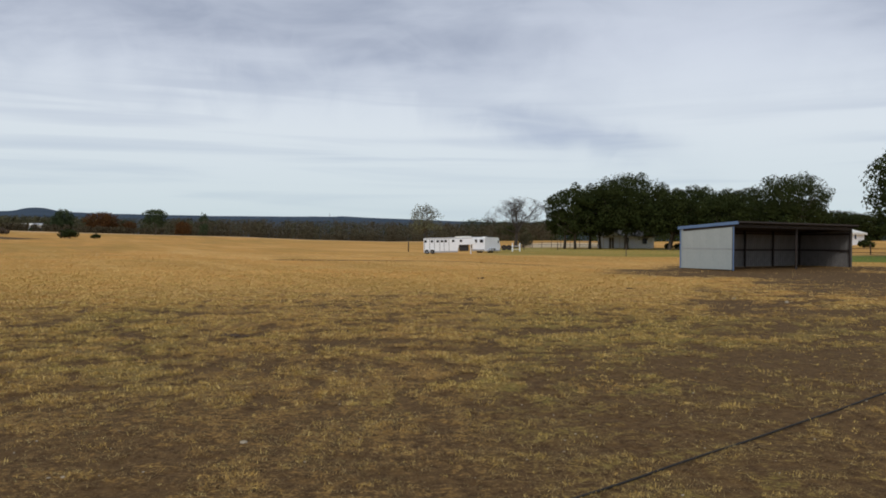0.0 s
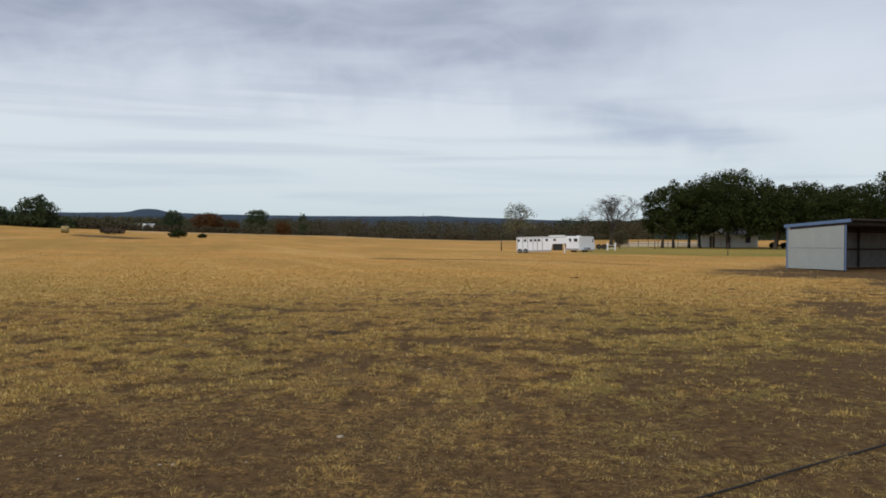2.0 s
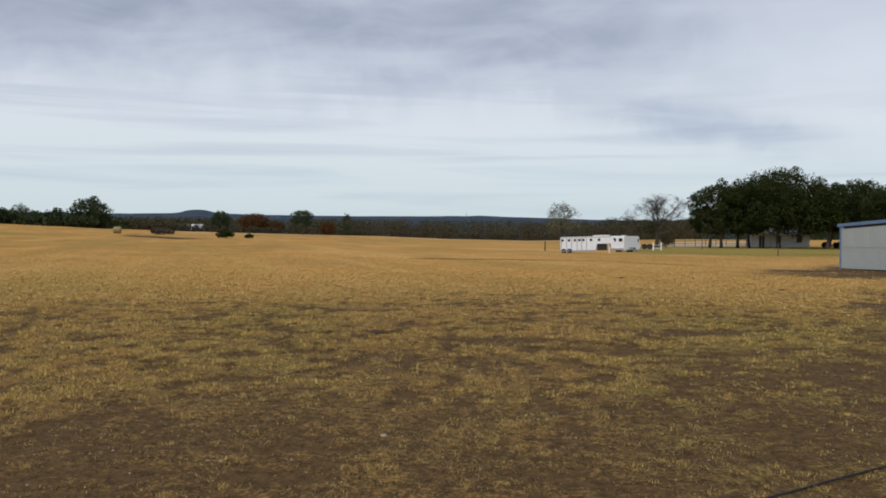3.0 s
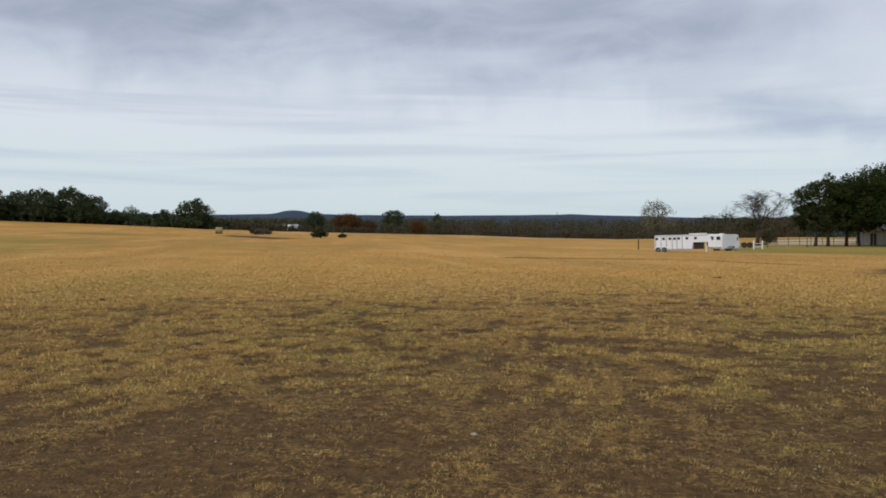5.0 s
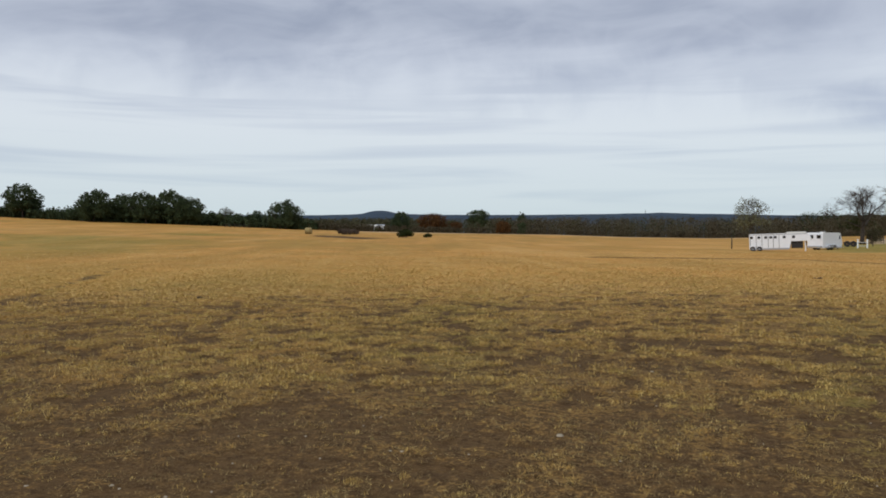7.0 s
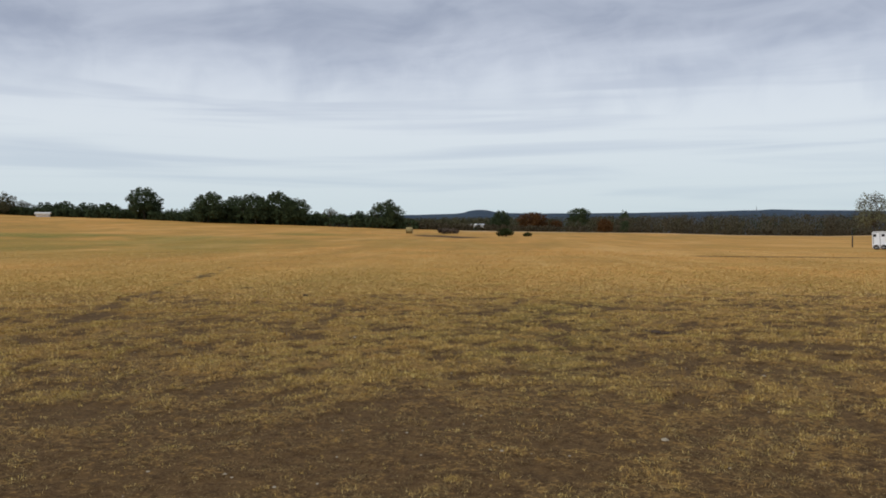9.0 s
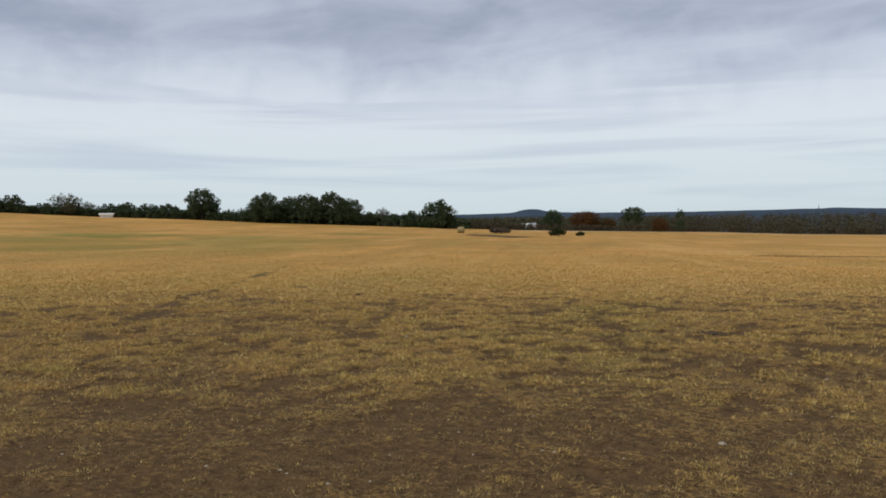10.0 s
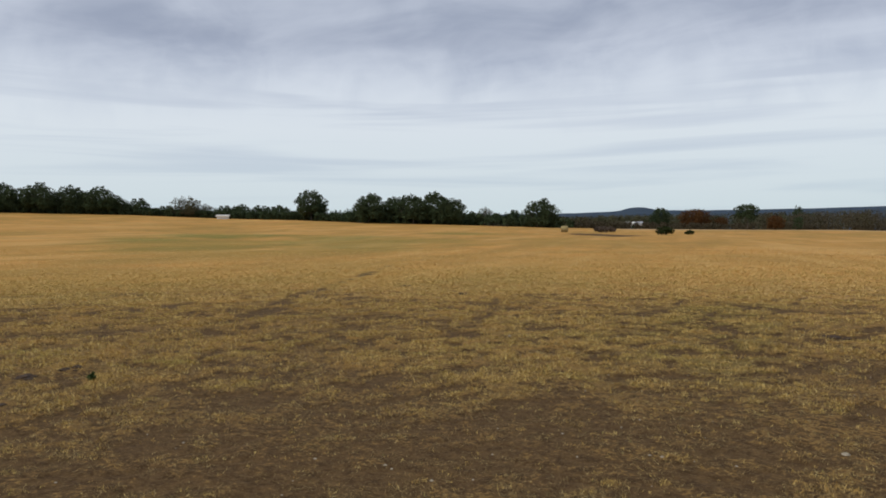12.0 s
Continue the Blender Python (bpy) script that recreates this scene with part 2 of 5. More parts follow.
M_RUST = leafy("rust_leaf", (0.085, 0.038, 0.014), (0.112, 0.054, 0.019), (0.075, 0.046, 0.018))
M_BRUSH = leafy("grey_brush", (0.085, 0.066, 0.052), (0.12, 0.090, 0.066), (0.07, 0.052, 0.04))


# ---------------- the lie of the land ----------------
# azimuth (degrees right of +y): range of the field's far edge, its elevation seen from the eye, elevation of the far ridge
EDGE_A = [-180, -110, -90, -73, -65, -59, -53, -48, -42, -35, -29, -23, -15, -10, -4, 2, 8, 14, 20, 30, 45, 90, 180]
EDGE_R = [200, 260, 280, 270, 265, 262, 245, 225, 222, 225, 262, 300, 335, 345, 335, 290, 245, 240, 225, 200, 200, 200, 200]
EDGE_E = [-0.4, 1.4, 1.9, 1.97, 1.84, 1.58, 1.42, 1.18, 1.00, 0.72, 0.54, 0.42, 0.28, 0.10, 0.0, 0.08, 0.16, 0.12, 0.18, 0.28, 0.2, -0.2, -0.4]
RIDGE_A = [-180, -75, -45, -36, -33, -31.5, -30.0, -29.4, -28.9, -28.3, -27.7, -27.2, -26.6, -25, -20, -12, -8.5, -7.6, -6, -2, 2, 10, 30, 180]
RIDGE_E = [1.5, 1.7, 1.7, 1.60, 1.62, 1.66, 1.70, 1.75, 1.90, 1.97, 1.96, 1.86, 1.73, 1.71, 1.69, 1.69, 1.72, 1.78, 1.71, 1.58, 1.45, 1.4, 1.4, 1.5]
LATTICE = np.random.default_rng(5).random((256, 256))


def soft_noise(x, y):
    """Smooth noise, 0 to 1, one cell a metre."""
    xi, yi = np.floor(x).astype(int), np.floor(y).astype(int)
    u, v = x - xi, y - yi
    u, v = u * u * (3 - 2 * u), v * v * (3 - 2 * v)
    a, b = LATTICE[xi % 256, yi % 256], LATTICE[(xi + 1) % 256, yi % 256]
    c, d = LATTICE[xi % 256, (yi + 1) % 256], LATTICE[(xi + 1) % 256, (yi + 1) % 256]
    return (a * (1 - u) + b * u) * (1 - v) + (c * (1 - u) + d * u) * v


def fbm(x, y, cell, octaves=4, rough=0.55):
    total, amp, norm = 0.0, 1.0, 0.0
    for k in range(octaves):
        s = 2.0 ** k / cell
        total = total + amp * soft_noise(x * s + 17.3 * k, y * s + 5.1 * k)
        norm += amp
        amp *= rough
    return total / norm


def step(lo, hi, v):
    t = np.clip((v - lo) / (hi - lo), 0, 1)
    return t * t * (3 - 2 * t)


def height(x, y):
    """Ground height: level by the eye, climbing gently to the field's edge, then on to the ridge."""
    x, y = np.asarray(x, float), np.asarray(y, float)
    r, az = np.hypot(x, y), np.degrees(np.arctan2(x, y))
    far = np.interp(az, EDGE_A, EDGE_R)
    top = EYE + far * np.tan(np.radians(np.interp(az, EDGE_A, EDGE_E)))
    t = np.clip((r - 30) / (far - 30), 0, 1)
    z = top * t ** (2.0 - 0.30 * step(-10, -25, az))
    ridge = EYE + 3000 * np.tan(np.radians(np.interp(az, RIDGE_A, RIDGE_E)))
    ridge = ridge + 8 * (fbm(x, y, 260.0, 3) - 0.5)
    z = z + (ridge - z) * step(900, 3000, r) - ridge * 1.6 * step(3100, 4600, r)
    z = z + 0.5 * (fbm(x, y, 60.0, 2) - 0.5) * step(40, 110, r) * step(1.0, 0.8, r / far)
    return z + 0.05 * (fbm(x, y, 2.5, 3) - 0.5) * step(60, 25, r)


def ditch_of(x, y):
    """A shallow dark washed-out ditch across the field, 0 to 1."""
    r, az = np.hypot(x, y), np.degrees(np.arctan2(x, y))
    d = np.abs(r - np.interp(az, [-14, -8, 1.5, 4, 10], [63.5, 62.6, 60.5, 56.5, 50.0]))
    d = d + 2.2 * (fbm(x, y, 6.0, 3) - 0.5)
    return step(2.1, 0.7, d) * step(-13.5, -11.0, az) * step(11, 6, az) * (1 - 0.55 * step(-1, 4, az))


def cover_of(x, y):
    """How much dead grass covers the soil, 0 to 1."""
    r, az = np.hypot(x, y), np.degrees(np.arctan2(x, y))
    worn = r - 2.5 * step(2, 26, az) * step(40, 12, r) + 2.0 * (fbm(x, y, 4.0, 4) - 0.5)
    c = 0.25 + 0.30 * step(4.8, 9.5, worn) + 0.26 * step(8.5, 12.5, worn) + 0.24 * step(12, 26, r)
    c = c + 0.30 * (fbm(x, y, 5.0, 4) - 0.5) * step(60, 20, r)
    # trodden gaps between the tufts, small ones and wider ones
    c = c - 0.26 * step(0.50, 0.68, fbm(x + 40, y, 1.4, 4, 0.6)) * step(34, 17, r) * step(4, 11, r)
    c = c - 0.85 * step(0.55, 0.63, fbm(x, y + 70, 0.36, 3, 0.62)) * step(30, 15, r) * (0.35 + 0.65 * step(6, 12, r))
    c = c + 0.55 * (fbm(x + 11, y + 23, 0.42, 3, 0.6) - 0.5) * step(20, 9, r)
    grit = 2.4 * (fbm(x, y, 0.8, 4, 0.65) - 0.5) * step(46, 24, r) + 1.3 * (fbm(x, y, 5.0, 4, 0.6) - 0.5) * step(24, 46, r)
    for a, d, wa, wd, k in PATCHES:
        px, py = d * math.sin(radians(a)), d * math.cos(radians(a))
        ca, sa = math.cos(radians(a)), math.sin(radians(a))
        u, v = ((x - px) * ca - (y - py) * sa) / wa, ((x - px) * sa + (y - py) * ca) / wd
        q = np.sqrt(u * u + v * v) + grit
        c = c - k * (0.72 if d < 40 else 0.9) * step(1.35, 0.1, q)
    return np.clip(c - 1.1 * ditch_of(x, y), 0, 1)


# bare patches: azimuth, range, half width across, half depth, strength
PATCHES = [
    (21.9, 21.6, 2.3, 1.9, 1.6),     # dark wallow before the shelter
    (26.0, 44.0, 10.0, 8.0, 1.6),      # trampled earth at the shelter
    (24.0, 54.0, 9.0, 7.0, 1.6),
    (29.5, 33.0, 6.5, 8.0, 1.0),
    (31.0, 20.0, 5.0, 9.0, 0.55),
    (15.5, 46.0, 4.0, 1.6, 0.55),
    (-6.0, 12.3, 1.0, 0.50, 0.75),    # dark streaks in the grazed grass
    (-9.3, 12.2, 0.5, 0.30, 0.5),
    (-2.8, 12.3, 0.6, 0.35, 0.5),
    (-3.0, 17.0, 1.1, 0.35, 0.45),
    (7.0, 14.0, 1.3, 0.5, 0.4),
    (-20.5, 17.3, 1.0, 0.35, 0.5),
    (-33.9, 17.8, 0.7, 0.35, 0.5),
    (-52.0, 13.3, 0.9, 0.40, 0.55),
    (-69.0, 14.8, 0.9, 0.5, 0.55),
    (-71.5, 25.0, 1.8, 0.8, 0.5),
    (-65.4, 23.9, 1.2, 0.6, 0.5),
    (-30.8, 164.0, 8.0, 12.0, 1.6),    # bare earth by the bale
]
# cattle trails: azimuth and range of their bends
for trail, wide, strong in ((((-57.0, 16.4), (-55.4, 17.9), (-53.7, 21.7), (-51.6, 24.7), (-49.5, 30.2), (-47.8, 35.9), (-46.1, 45.0)), 0.27, 1.15),
                            (((-41.9, 12.0), (-40.7, 13.5), (-39.6, 15.5), (-38.9, 18.0), (-38.5, 20.6)), 0.22, 0.6)):
    for (a0, d0), (a1, d1) in zip(trail, trail[1:]):
        for k in range(3):
            PATCHES.append((a0 + (a1 - a0) * k / 3, d0 + (d1 - d0) * k / 3, wide * (0.7 + 0.3 * ((k * 7 + int(d0)) % 3)), wide * (0.7 + d0 / 14), strong))


# grass still green: azimuth, range, half width in degrees, half depth, strength
GREENS = [
    (-60.0, 98.0, 9.0, 30.0, 0.44),
    (-59.0, 132.0, 4.6, 13.0, 0.80),
    (-64.5, 118.0, 3.4, 10.0, 0.40),
    (-48.0, 100.0, 9.0, 30.0, 0.50),
    (-50.0, 124.0, 4.5, 9.0, 0.30),
    (-41.0, 146.0, 3.8, 9.0, 0.65),
    (-36.0, 120.0, 5.0, 12.0, 0.20),
]


def green_of(x, y):
    """Where some grass is still green."""
    r, az = np.hypot(x, y), np.degrees(np.arctan2(x, y))
    n1 = fbm(x, y, 14.0, 4)
    g = 0.55 * step(0.50, 0.66, n1) * step(60, 12, r) * step(-8, -14, -np.abs(az + 8))
    g = g * 0.6
    for a, d, wa, wd, k in GREENS:
        u, v = (az - a) / wa, (r - d) / wd
        g = g + k * step(1.25, 0.35, np.sqrt(u * u + v * v) + 1.1 * (fbm(x, y, 16.0, 4) - 0.5) + 0.5 * (fbm(x, y, 3.0, 3) - 0.5))
    lawn = step(82, 88, r + 5 * (n1 - 0.5)) * step(158, 144, r) * step(1.5, 5, az) * step(27.5, 25, az)
    strip = step(69, 73, r) * step(97, 92, r) * step(25.5, 27, az)
    return np.clip(g + lawn * (0.75 + 0.7 * (n1 - 0.4)) + 1.7 * strip, 0, 1.6)


def track_of(x, y):
    """Pale drive before the oaks."""
    r, az = np.hypot(x, y), np.degrees(np.arctan2(x, y))
    return step(34, 24, np.abs(r - 182 - 1.0 * (az - 8))) * step(5.0, 7.0, az) * step(13.5, 11, az) * 0.85


def spot(az, r, sink=0.0):
    """The place on the ground at that azimuth and range."""
    x, y = r * math.sin(radians(az)), r * math.cos(radians(az))
    return Vector((x, y, float(height(x, y)) - sink))


def sheet(name, verts, faces, mat, smooth=True):
    me = bpy.data.meshes.new(name)
    me.from_pydata(verts, [], faces)
    me.materials.append(mat)
    if smooth:
        me.polygons.foreach_set("use_smooth", [True] * len(me.polygons))
    return me


def build_ground():
    az = np.concatenate([np.arange(-180, -82, 4.0), np.arange(-80, 40, 0.28), np.arange(42, 180, 4.0)])
    rings = np.concatenate([[0.6, 1.4], np.geomspace(2.4, 5.0, 12), np.geomspace(5.06, 75, 300), np.geomspace(76, 420, 110), np.geomspace(450, 4700, 46)])
    a, r = np.meshgrid(np.radians(az), rings)
    x, y = r * np.sin(a), r * np.cos(a)
    z = height(x, y)
    cov, far = cover_of(x, y), np.interp(np.degrees(a), EDGE_A, EDGE_R)
    z = z + 0.045 * (cov - 0.5) * (r < 60) - 0.10 * ditch_of(x, y)
    nr, na = x.shape
    verts = np.stack([x, y, z], -1).reshape(-1, 3)
    i, j = np.meshgrid(np.arange(nr - 1), np.arange(na), indexing="ij")
    k = (j + 1) % na
    quads = np.stack([i * na + j, i * na + k, (i + 1) * na + k, (i + 1) * na + j], -1).reshape(-1, 4)
    verts = np.vstack([verts, [[0, 0, 0]]])
    fans = [(len(verts) - 1, (q + 1) % na, q) for q in range(na)]
    me = sheet("ground", verts.tolist(), [tuple(q) for q in quads.tolist()] + fans, M_GROUND)
    # ridge marks where the haze-blue colour takes over
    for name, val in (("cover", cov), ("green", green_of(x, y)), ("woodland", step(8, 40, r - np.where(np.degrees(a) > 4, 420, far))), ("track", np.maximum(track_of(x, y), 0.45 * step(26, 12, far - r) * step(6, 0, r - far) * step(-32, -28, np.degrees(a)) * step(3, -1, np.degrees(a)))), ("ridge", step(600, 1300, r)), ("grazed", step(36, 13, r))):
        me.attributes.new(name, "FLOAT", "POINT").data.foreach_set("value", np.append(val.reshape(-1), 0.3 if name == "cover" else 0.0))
    tagged(new("ground", me), "wide dry straw-coloured pasture with bare brown soil", "pasture", kind="structure")


build_ground()


# ---------------- mesh helpers ----------------
def part(name, bm, mat, parent=None, label="", smooth=False):
    """Links a bmesh as one mesh object under a thing or a part."""
    me = bpy.data.meshes.new(name)
    bmesh.ops.recalc_face_normals(bm, faces=bm.faces[:])
    bm.to_mesh(me)
    bm.free()
    me.materials.append(mat)
    if smooth:
        me.polygons.foreach_set("use_smooth", [True] * len(me.polygons))
    ob = new(name, me)
    ob.parent = parent
    return tagged(ob, label)


def raw(name, verts, faces, mat, parent=None, label="", smooth=False):
    ob = new(name, sheet(name, verts, faces, mat, smooth))
    ob.parent = parent
    return tagged(ob, label)


def thing(name, at, turn, label, category, group="", kind=""):
    root = new(name)
    root.matrix_basis = Matrix.Translation(at) @ pose(0, 0, 0, 0, 0, turn)
    root.empty_display_size = 0.2
    return tagged(root, label, category, group, kind)


def box(bm, lo, hi, bevel=0.0):
    """A block between two corners."""
    c = [(a + b) / 2 for a, b in zip(lo, hi)]
    d = [abs(b - a) for a, b in zip(lo, hi)]
    vs = bmesh.ops.create_cube(bm, size=1.0, matrix=Matrix.Translation(c) @ Matrix.Diagonal((*d, 1)))["verts"]
    if bevel:
        es = list({e for v in vs for e in v.link_edges})
        bmesh.ops.bevel(bm, geom=es, offset=bevel, segments=2, affect="EDGES", profile=0.5)
    return bm


def block(lo, hi, bevel=0.0):
    return box(bmesh.new(), lo, hi, bevel)


def tube(bm, pts, radii, sides=6):
    """A tapered tube through points."""
    rings = []
    for i, p in enumerate(pts):
        d = (pts[min(i + 1, len(pts) - 1)] - pts[max(i - 1, 0)]).normalized()
        s = d.cross(Vector((0.31, 0.92, 0.23))).normalized()
        u = d.cross(s)
        rings.append([bm.verts.new(p + radii[i] * (math.cos(t) * s + math.sin(t) * u))
                      for t in (2 * math.pi * k / sides for k in range(sides))])
    for a, b in zip(rings, rings[1:]):
        for k in range(sides):
            bm.faces.new((a[k], a[(k + 1) % sides], b[(k + 1) % sides], b[k]))
    bm.faces.new(rings[0][::-1])
    bm.faces.new(rings[-1])
    return bm


def prism(bm, outline, axis, lo, hi):
    """Outline of (u, v) pairs pushed along an axis: 'x' takes (y, z), 'y' takes (x, z), 'z' takes (x, y)."""
    def at(u, v, w):
        return {"x": (w, u, v), "y": (u, w, v), "z": (u, v, w)}[axis]
    a = [bm.verts.new(at(u, v, lo)) for u, v in outline]
    b = [bm.verts.new(at(u, v, hi)) for u, v in outline]
    n = len(outline)
    bm.faces.new(a)
    bm.faces.new(b[::-1])
    for k in range(n):
        bm.faces.new((a[k], b[k], b[(k + 1) % n], a[(k + 1) % n]))
    return bm


def ring(bm, outer, inner, half, sides=20, at=(0, 0, 0)):
    """A wheel-like ring about the y axis."""
    vs = []
    for k in range(sides):
        t = 2 * math.pi * k / sides
        c, s = math.cos(t), math.sin(t)
        vs.append([bm.verts.new((at[0] + r * c, at[1] + w, at[2] + r * s)) for r, w in
                   ((outer, -half * 0.75), (outer, half * 0.75), (outer * 0.94, half), (inner, half), (inner, -half), (outer * 0.94, -half))])
    for k in range(sides):
        a, b = vs[k], vs[(k + 1) % sides]
        for q in range(6):
            bm.faces.new((a[q], a[(q + 1) % 6], b[(q + 1) % 6], b[q]))
    return bm


# ---------------- trees ----------------
def leaves(rng, lobes, count, size, squash=1.0, inner=0.0, shell=0.25):
    """Small leaf faces spread over lobes (x, y, z, radius); returns verts and faces."""
    lob = np.array(lobes, float)
    # small sprays stand out of each lobe
    k = rng.integers(0, len(lob), len(lob) * 5)
    o = rng.normal(size=(len(k), 3)) + np.array([0, 0, 0.35])
    o /= np.linalg.norm(o, axis=1, keepdims=True)
    q = lob[k, 3:4] * rng.uniform(0.22, 0.44, (len(k), 1))
    lob = np.vstack([lob, np.hstack([lob[k, :3] + o * (lob[k, 3:4] * 1.02 - q * 0.35) * np.array([1, 1, squash]), q])])
    w = lob[:, 3] ** 2
    which = rng.choice(len(lob), count, p=w / w.sum())
    d = rng.normal(size=(count, 3))
    d /= np.linalg.norm(d, axis=1, keepdims=True)
    bump = 0.66 + 0.54 * fbm(d[:, 0] * 9 + which * 3.7, d[:, 1] * 9 + d[:, 2] * 7, 2.2, 3)
    rad = lob[which, 3] * bump * (1 - shell * rng.random(count) ** 1.5)
    rad = np.where(rng.random(count) < 0.035, rad * (1.08 + 0.2 * rng.random(count)), rad)
    rad = np.where(rng.random(count) < inner, rad * rng.random(count), rad)
    c = lob[which, :3] + d * rad[:, None] * np.array([1, 1, squash])
    n = d * 0.8 + rng.normal(size=(count, 3)) * 0.42 + np.array([0, 0, 0.3])
    n /= np.linalg.norm(n, axis=1, keepdims=True)
    u = np.cross(n, rng.normal(size=(count, 3)))
    u /= np.linalg.norm(u, axis=1, keepdims=True)
    v = np.cross(n, u)
    s = size * (0.55 + 0.9 * rng.random((count, 1)))
    p = np.stack([c - u * s, c + v * s * 0.55, c + u * s, c - v * s * 0.55], 1).reshape(-1, 3)
    f = np.arange(count * 4).reshape(-1, 4)
    return p, f


def limb(bm, rng, p, d, length, r, sides=6, bend=0.25, segs=4, rise=0.1):
    pts, rad = [p.copy()], [r]
    for k in range(segs):
        d = (d + Vector(rng.normal(size=3)) * bend * 0.5 + Vector((0, 0, rise))).normalized()
        p = p + d * length / segs
        pts.append(p.copy())
        rad.append(r * (1 - 0.62 * (k + 1) / segs))
    tube(bm, pts, rad, sides)
    return pts, d, rad[-1]


def tree(name, label, h, w, seed, leaf, count, size, low=0.2, trunk_r=0.0, bare=False, lobes=14, cat="tree", stems=1, group="", dome=0.5, bark=None, twigs=14):
    """A broad tree: trunk and limbs, and a crown of many leaves on lobes at the limbs' ends."""
    rng = np.random.default_rng(seed)
    root = thing(name, (0, 0, 0), 0, label, cat, group)
    bm = bmesh.new()
    tr = trunk_r or 0.035 * h
    ends = []
    z0 = low * h
    for s in range(stems):
        off = Vector((rng.uniform(-0.18, 0.18) * w, rng.uniform(-0.1, 0.1) * w, -0.25)) if stems > 1 else Vector((0, 0, -0.25))
        lean = Vector((rng.uniform(-0.25, 0.25), rng.uniform(-0.25, 0.25), 1)).normalized()
        pts, d, r1 = limb(bm, rng, off, lean, z0 + 0.12 * h + 0.25, tr, 8, 0.15, 4, 0.2)
        for k in range(7 if stems == 1 else 4):
            t = 2 * math.pi * (k + rng.uniform(-0.3, 0.3)) / (7 if stems == 1 else 4) + s
            up = rng.uniform(0.35, 1.1) + (1.5 if bare and k % 3 == 0 else 0.0)
            q, d2, r2 = limb(bm, rng, pts[-1 - (k % 2)], Vector((math.cos(t), math.sin(t), up)), 0.36 * w * rng.uniform(0.8, 1.1), tr * 0.42, 6, 0.35, 4, 0.10)
            ends.append(q[-1])
            for _ in range(3):
                g = q[rng.integers(2, 5)]
                e, d3, r3 = limb(bm, rng, g, d2 + Vector(rng.normal(size=3)) * 0.7 + Vector((0, 0, 0.3)), 0.22 * w * rng.uniform(0.6, 1.1), r2 * 0.8, 5, 0.4, 3, 0.1)
                ends.append(e[-1])
                if bare:
                    for _ in range(7):
                        g2 = e[rng.integers(1, 4)]
                        e2, d4, r4 = limb(bm, rng, g2, d3 + Vector(rng.normal(size=3)) * 0.8 + Vector((0, 0, 0.25)), 0.15 * w * rng.uniform(0.5, 1.1), r3 * 0.8, 4, 0.4, 3, 0.08)
                        for _ in range(twigs):
                            limb(bm, rng, e2[rng.integers(1, 4)], d4 + Vector(rng.normal(size=3)) * 0.9 + Vector((0, 0, 0.2)), 0.09 * w * rng.uniform(0.4, 1.2), max(r4 * 0.9, 0.018), 3, 0.5, 2, 0.05)
    if bare:
        far_r = float(np.percentile([math.hypot(v.co.x, v.co.y) for v in bm.verts], 96))
        far_z = float(np.percentile([v.co.z for v in bm.verts], 98))
        for v in bm.verts:
            v.co.z *= h / far_z if v.co.z > 0 else 1
            q = 0.5 * w / far_r
            v.co.x, v.co.y = v.co.x * q, v.co.y * q
        # the crown keeps to a rounded dome
        for v in bm.verts:
            u = Vector((v.co.x / (0.5 * w), v.co.y / (0.5 * w), (v.co.z - 0.42 * h) / (0.58 * h)))
            if v.co.z > 0.3 * h and u.length > 0.9:
                u *= (0.9 + 0.35 * (u.length - 0.9)) / u.length
                v.co = Vector((u.x * 0.5 * w, u.y * 0.5 * w, u.z * 0.58 * h + 0.42 * h))
    part("trunk", bm, bark or M_BARK, root, "", True)
    if count:
        lob = []
        for k in range(lobes):
            t, q = 2 * math.pi * k * 0.618, math.sqrt((k + 0.5) / lobes)
            lr = w * rng.uniform(0.10, 0.18)
            x, y = (0.5 * w - lr * 0.85) * q * math.cos(t), (0.5 * w - lr * 0.85) * q * math.sin(t)
            zt = z0 + lr * 0.6 + (h - lr - z0 - lr * 0.6) * (1 - dome * q ** 2) * rng.uniform(0.82, 1.0)
            lob.append((x, y, zt, lr))
            if q > 0.45:
                lob.append((x * 0.97, y * 0.97, z0 + lr * rng.uniform(0.35, 0.8) + 0.25 * (zt - z0) * rng.uniform(0.0, 1.2), lr * 0.9))
                lob.append((x * 0.9, y * 0.9, z0 + 0.55 * (zt - z0), lr * 0.9))
            if q < 0.6:
                lob.append((x * 0.8, y * 0.8, z0 + 0.45 * (zt - z0) * rng.uniform(0.6, 1.2), lr))
        p, f = leaves(rng, lob, count, size, 0.85, 0.12)
        top = np.percentile(p[:, 2], 99.7)
        p[:, 2] = np.where(p[:, 2] > z0, z0 + (p[:, 2] - z0) * (h - z0) / (top - z0), p[:, 2])
        p[:, :2] *= 0.5 * w / np.percentile(np.hypot(p[:, 0], p[:, 1]), 99)
        p[:, 2] = np.maximum(p[:, 2], 0.05)
        raw("crown", p.tolist(), f.tolist(), leaf, root)
    return root


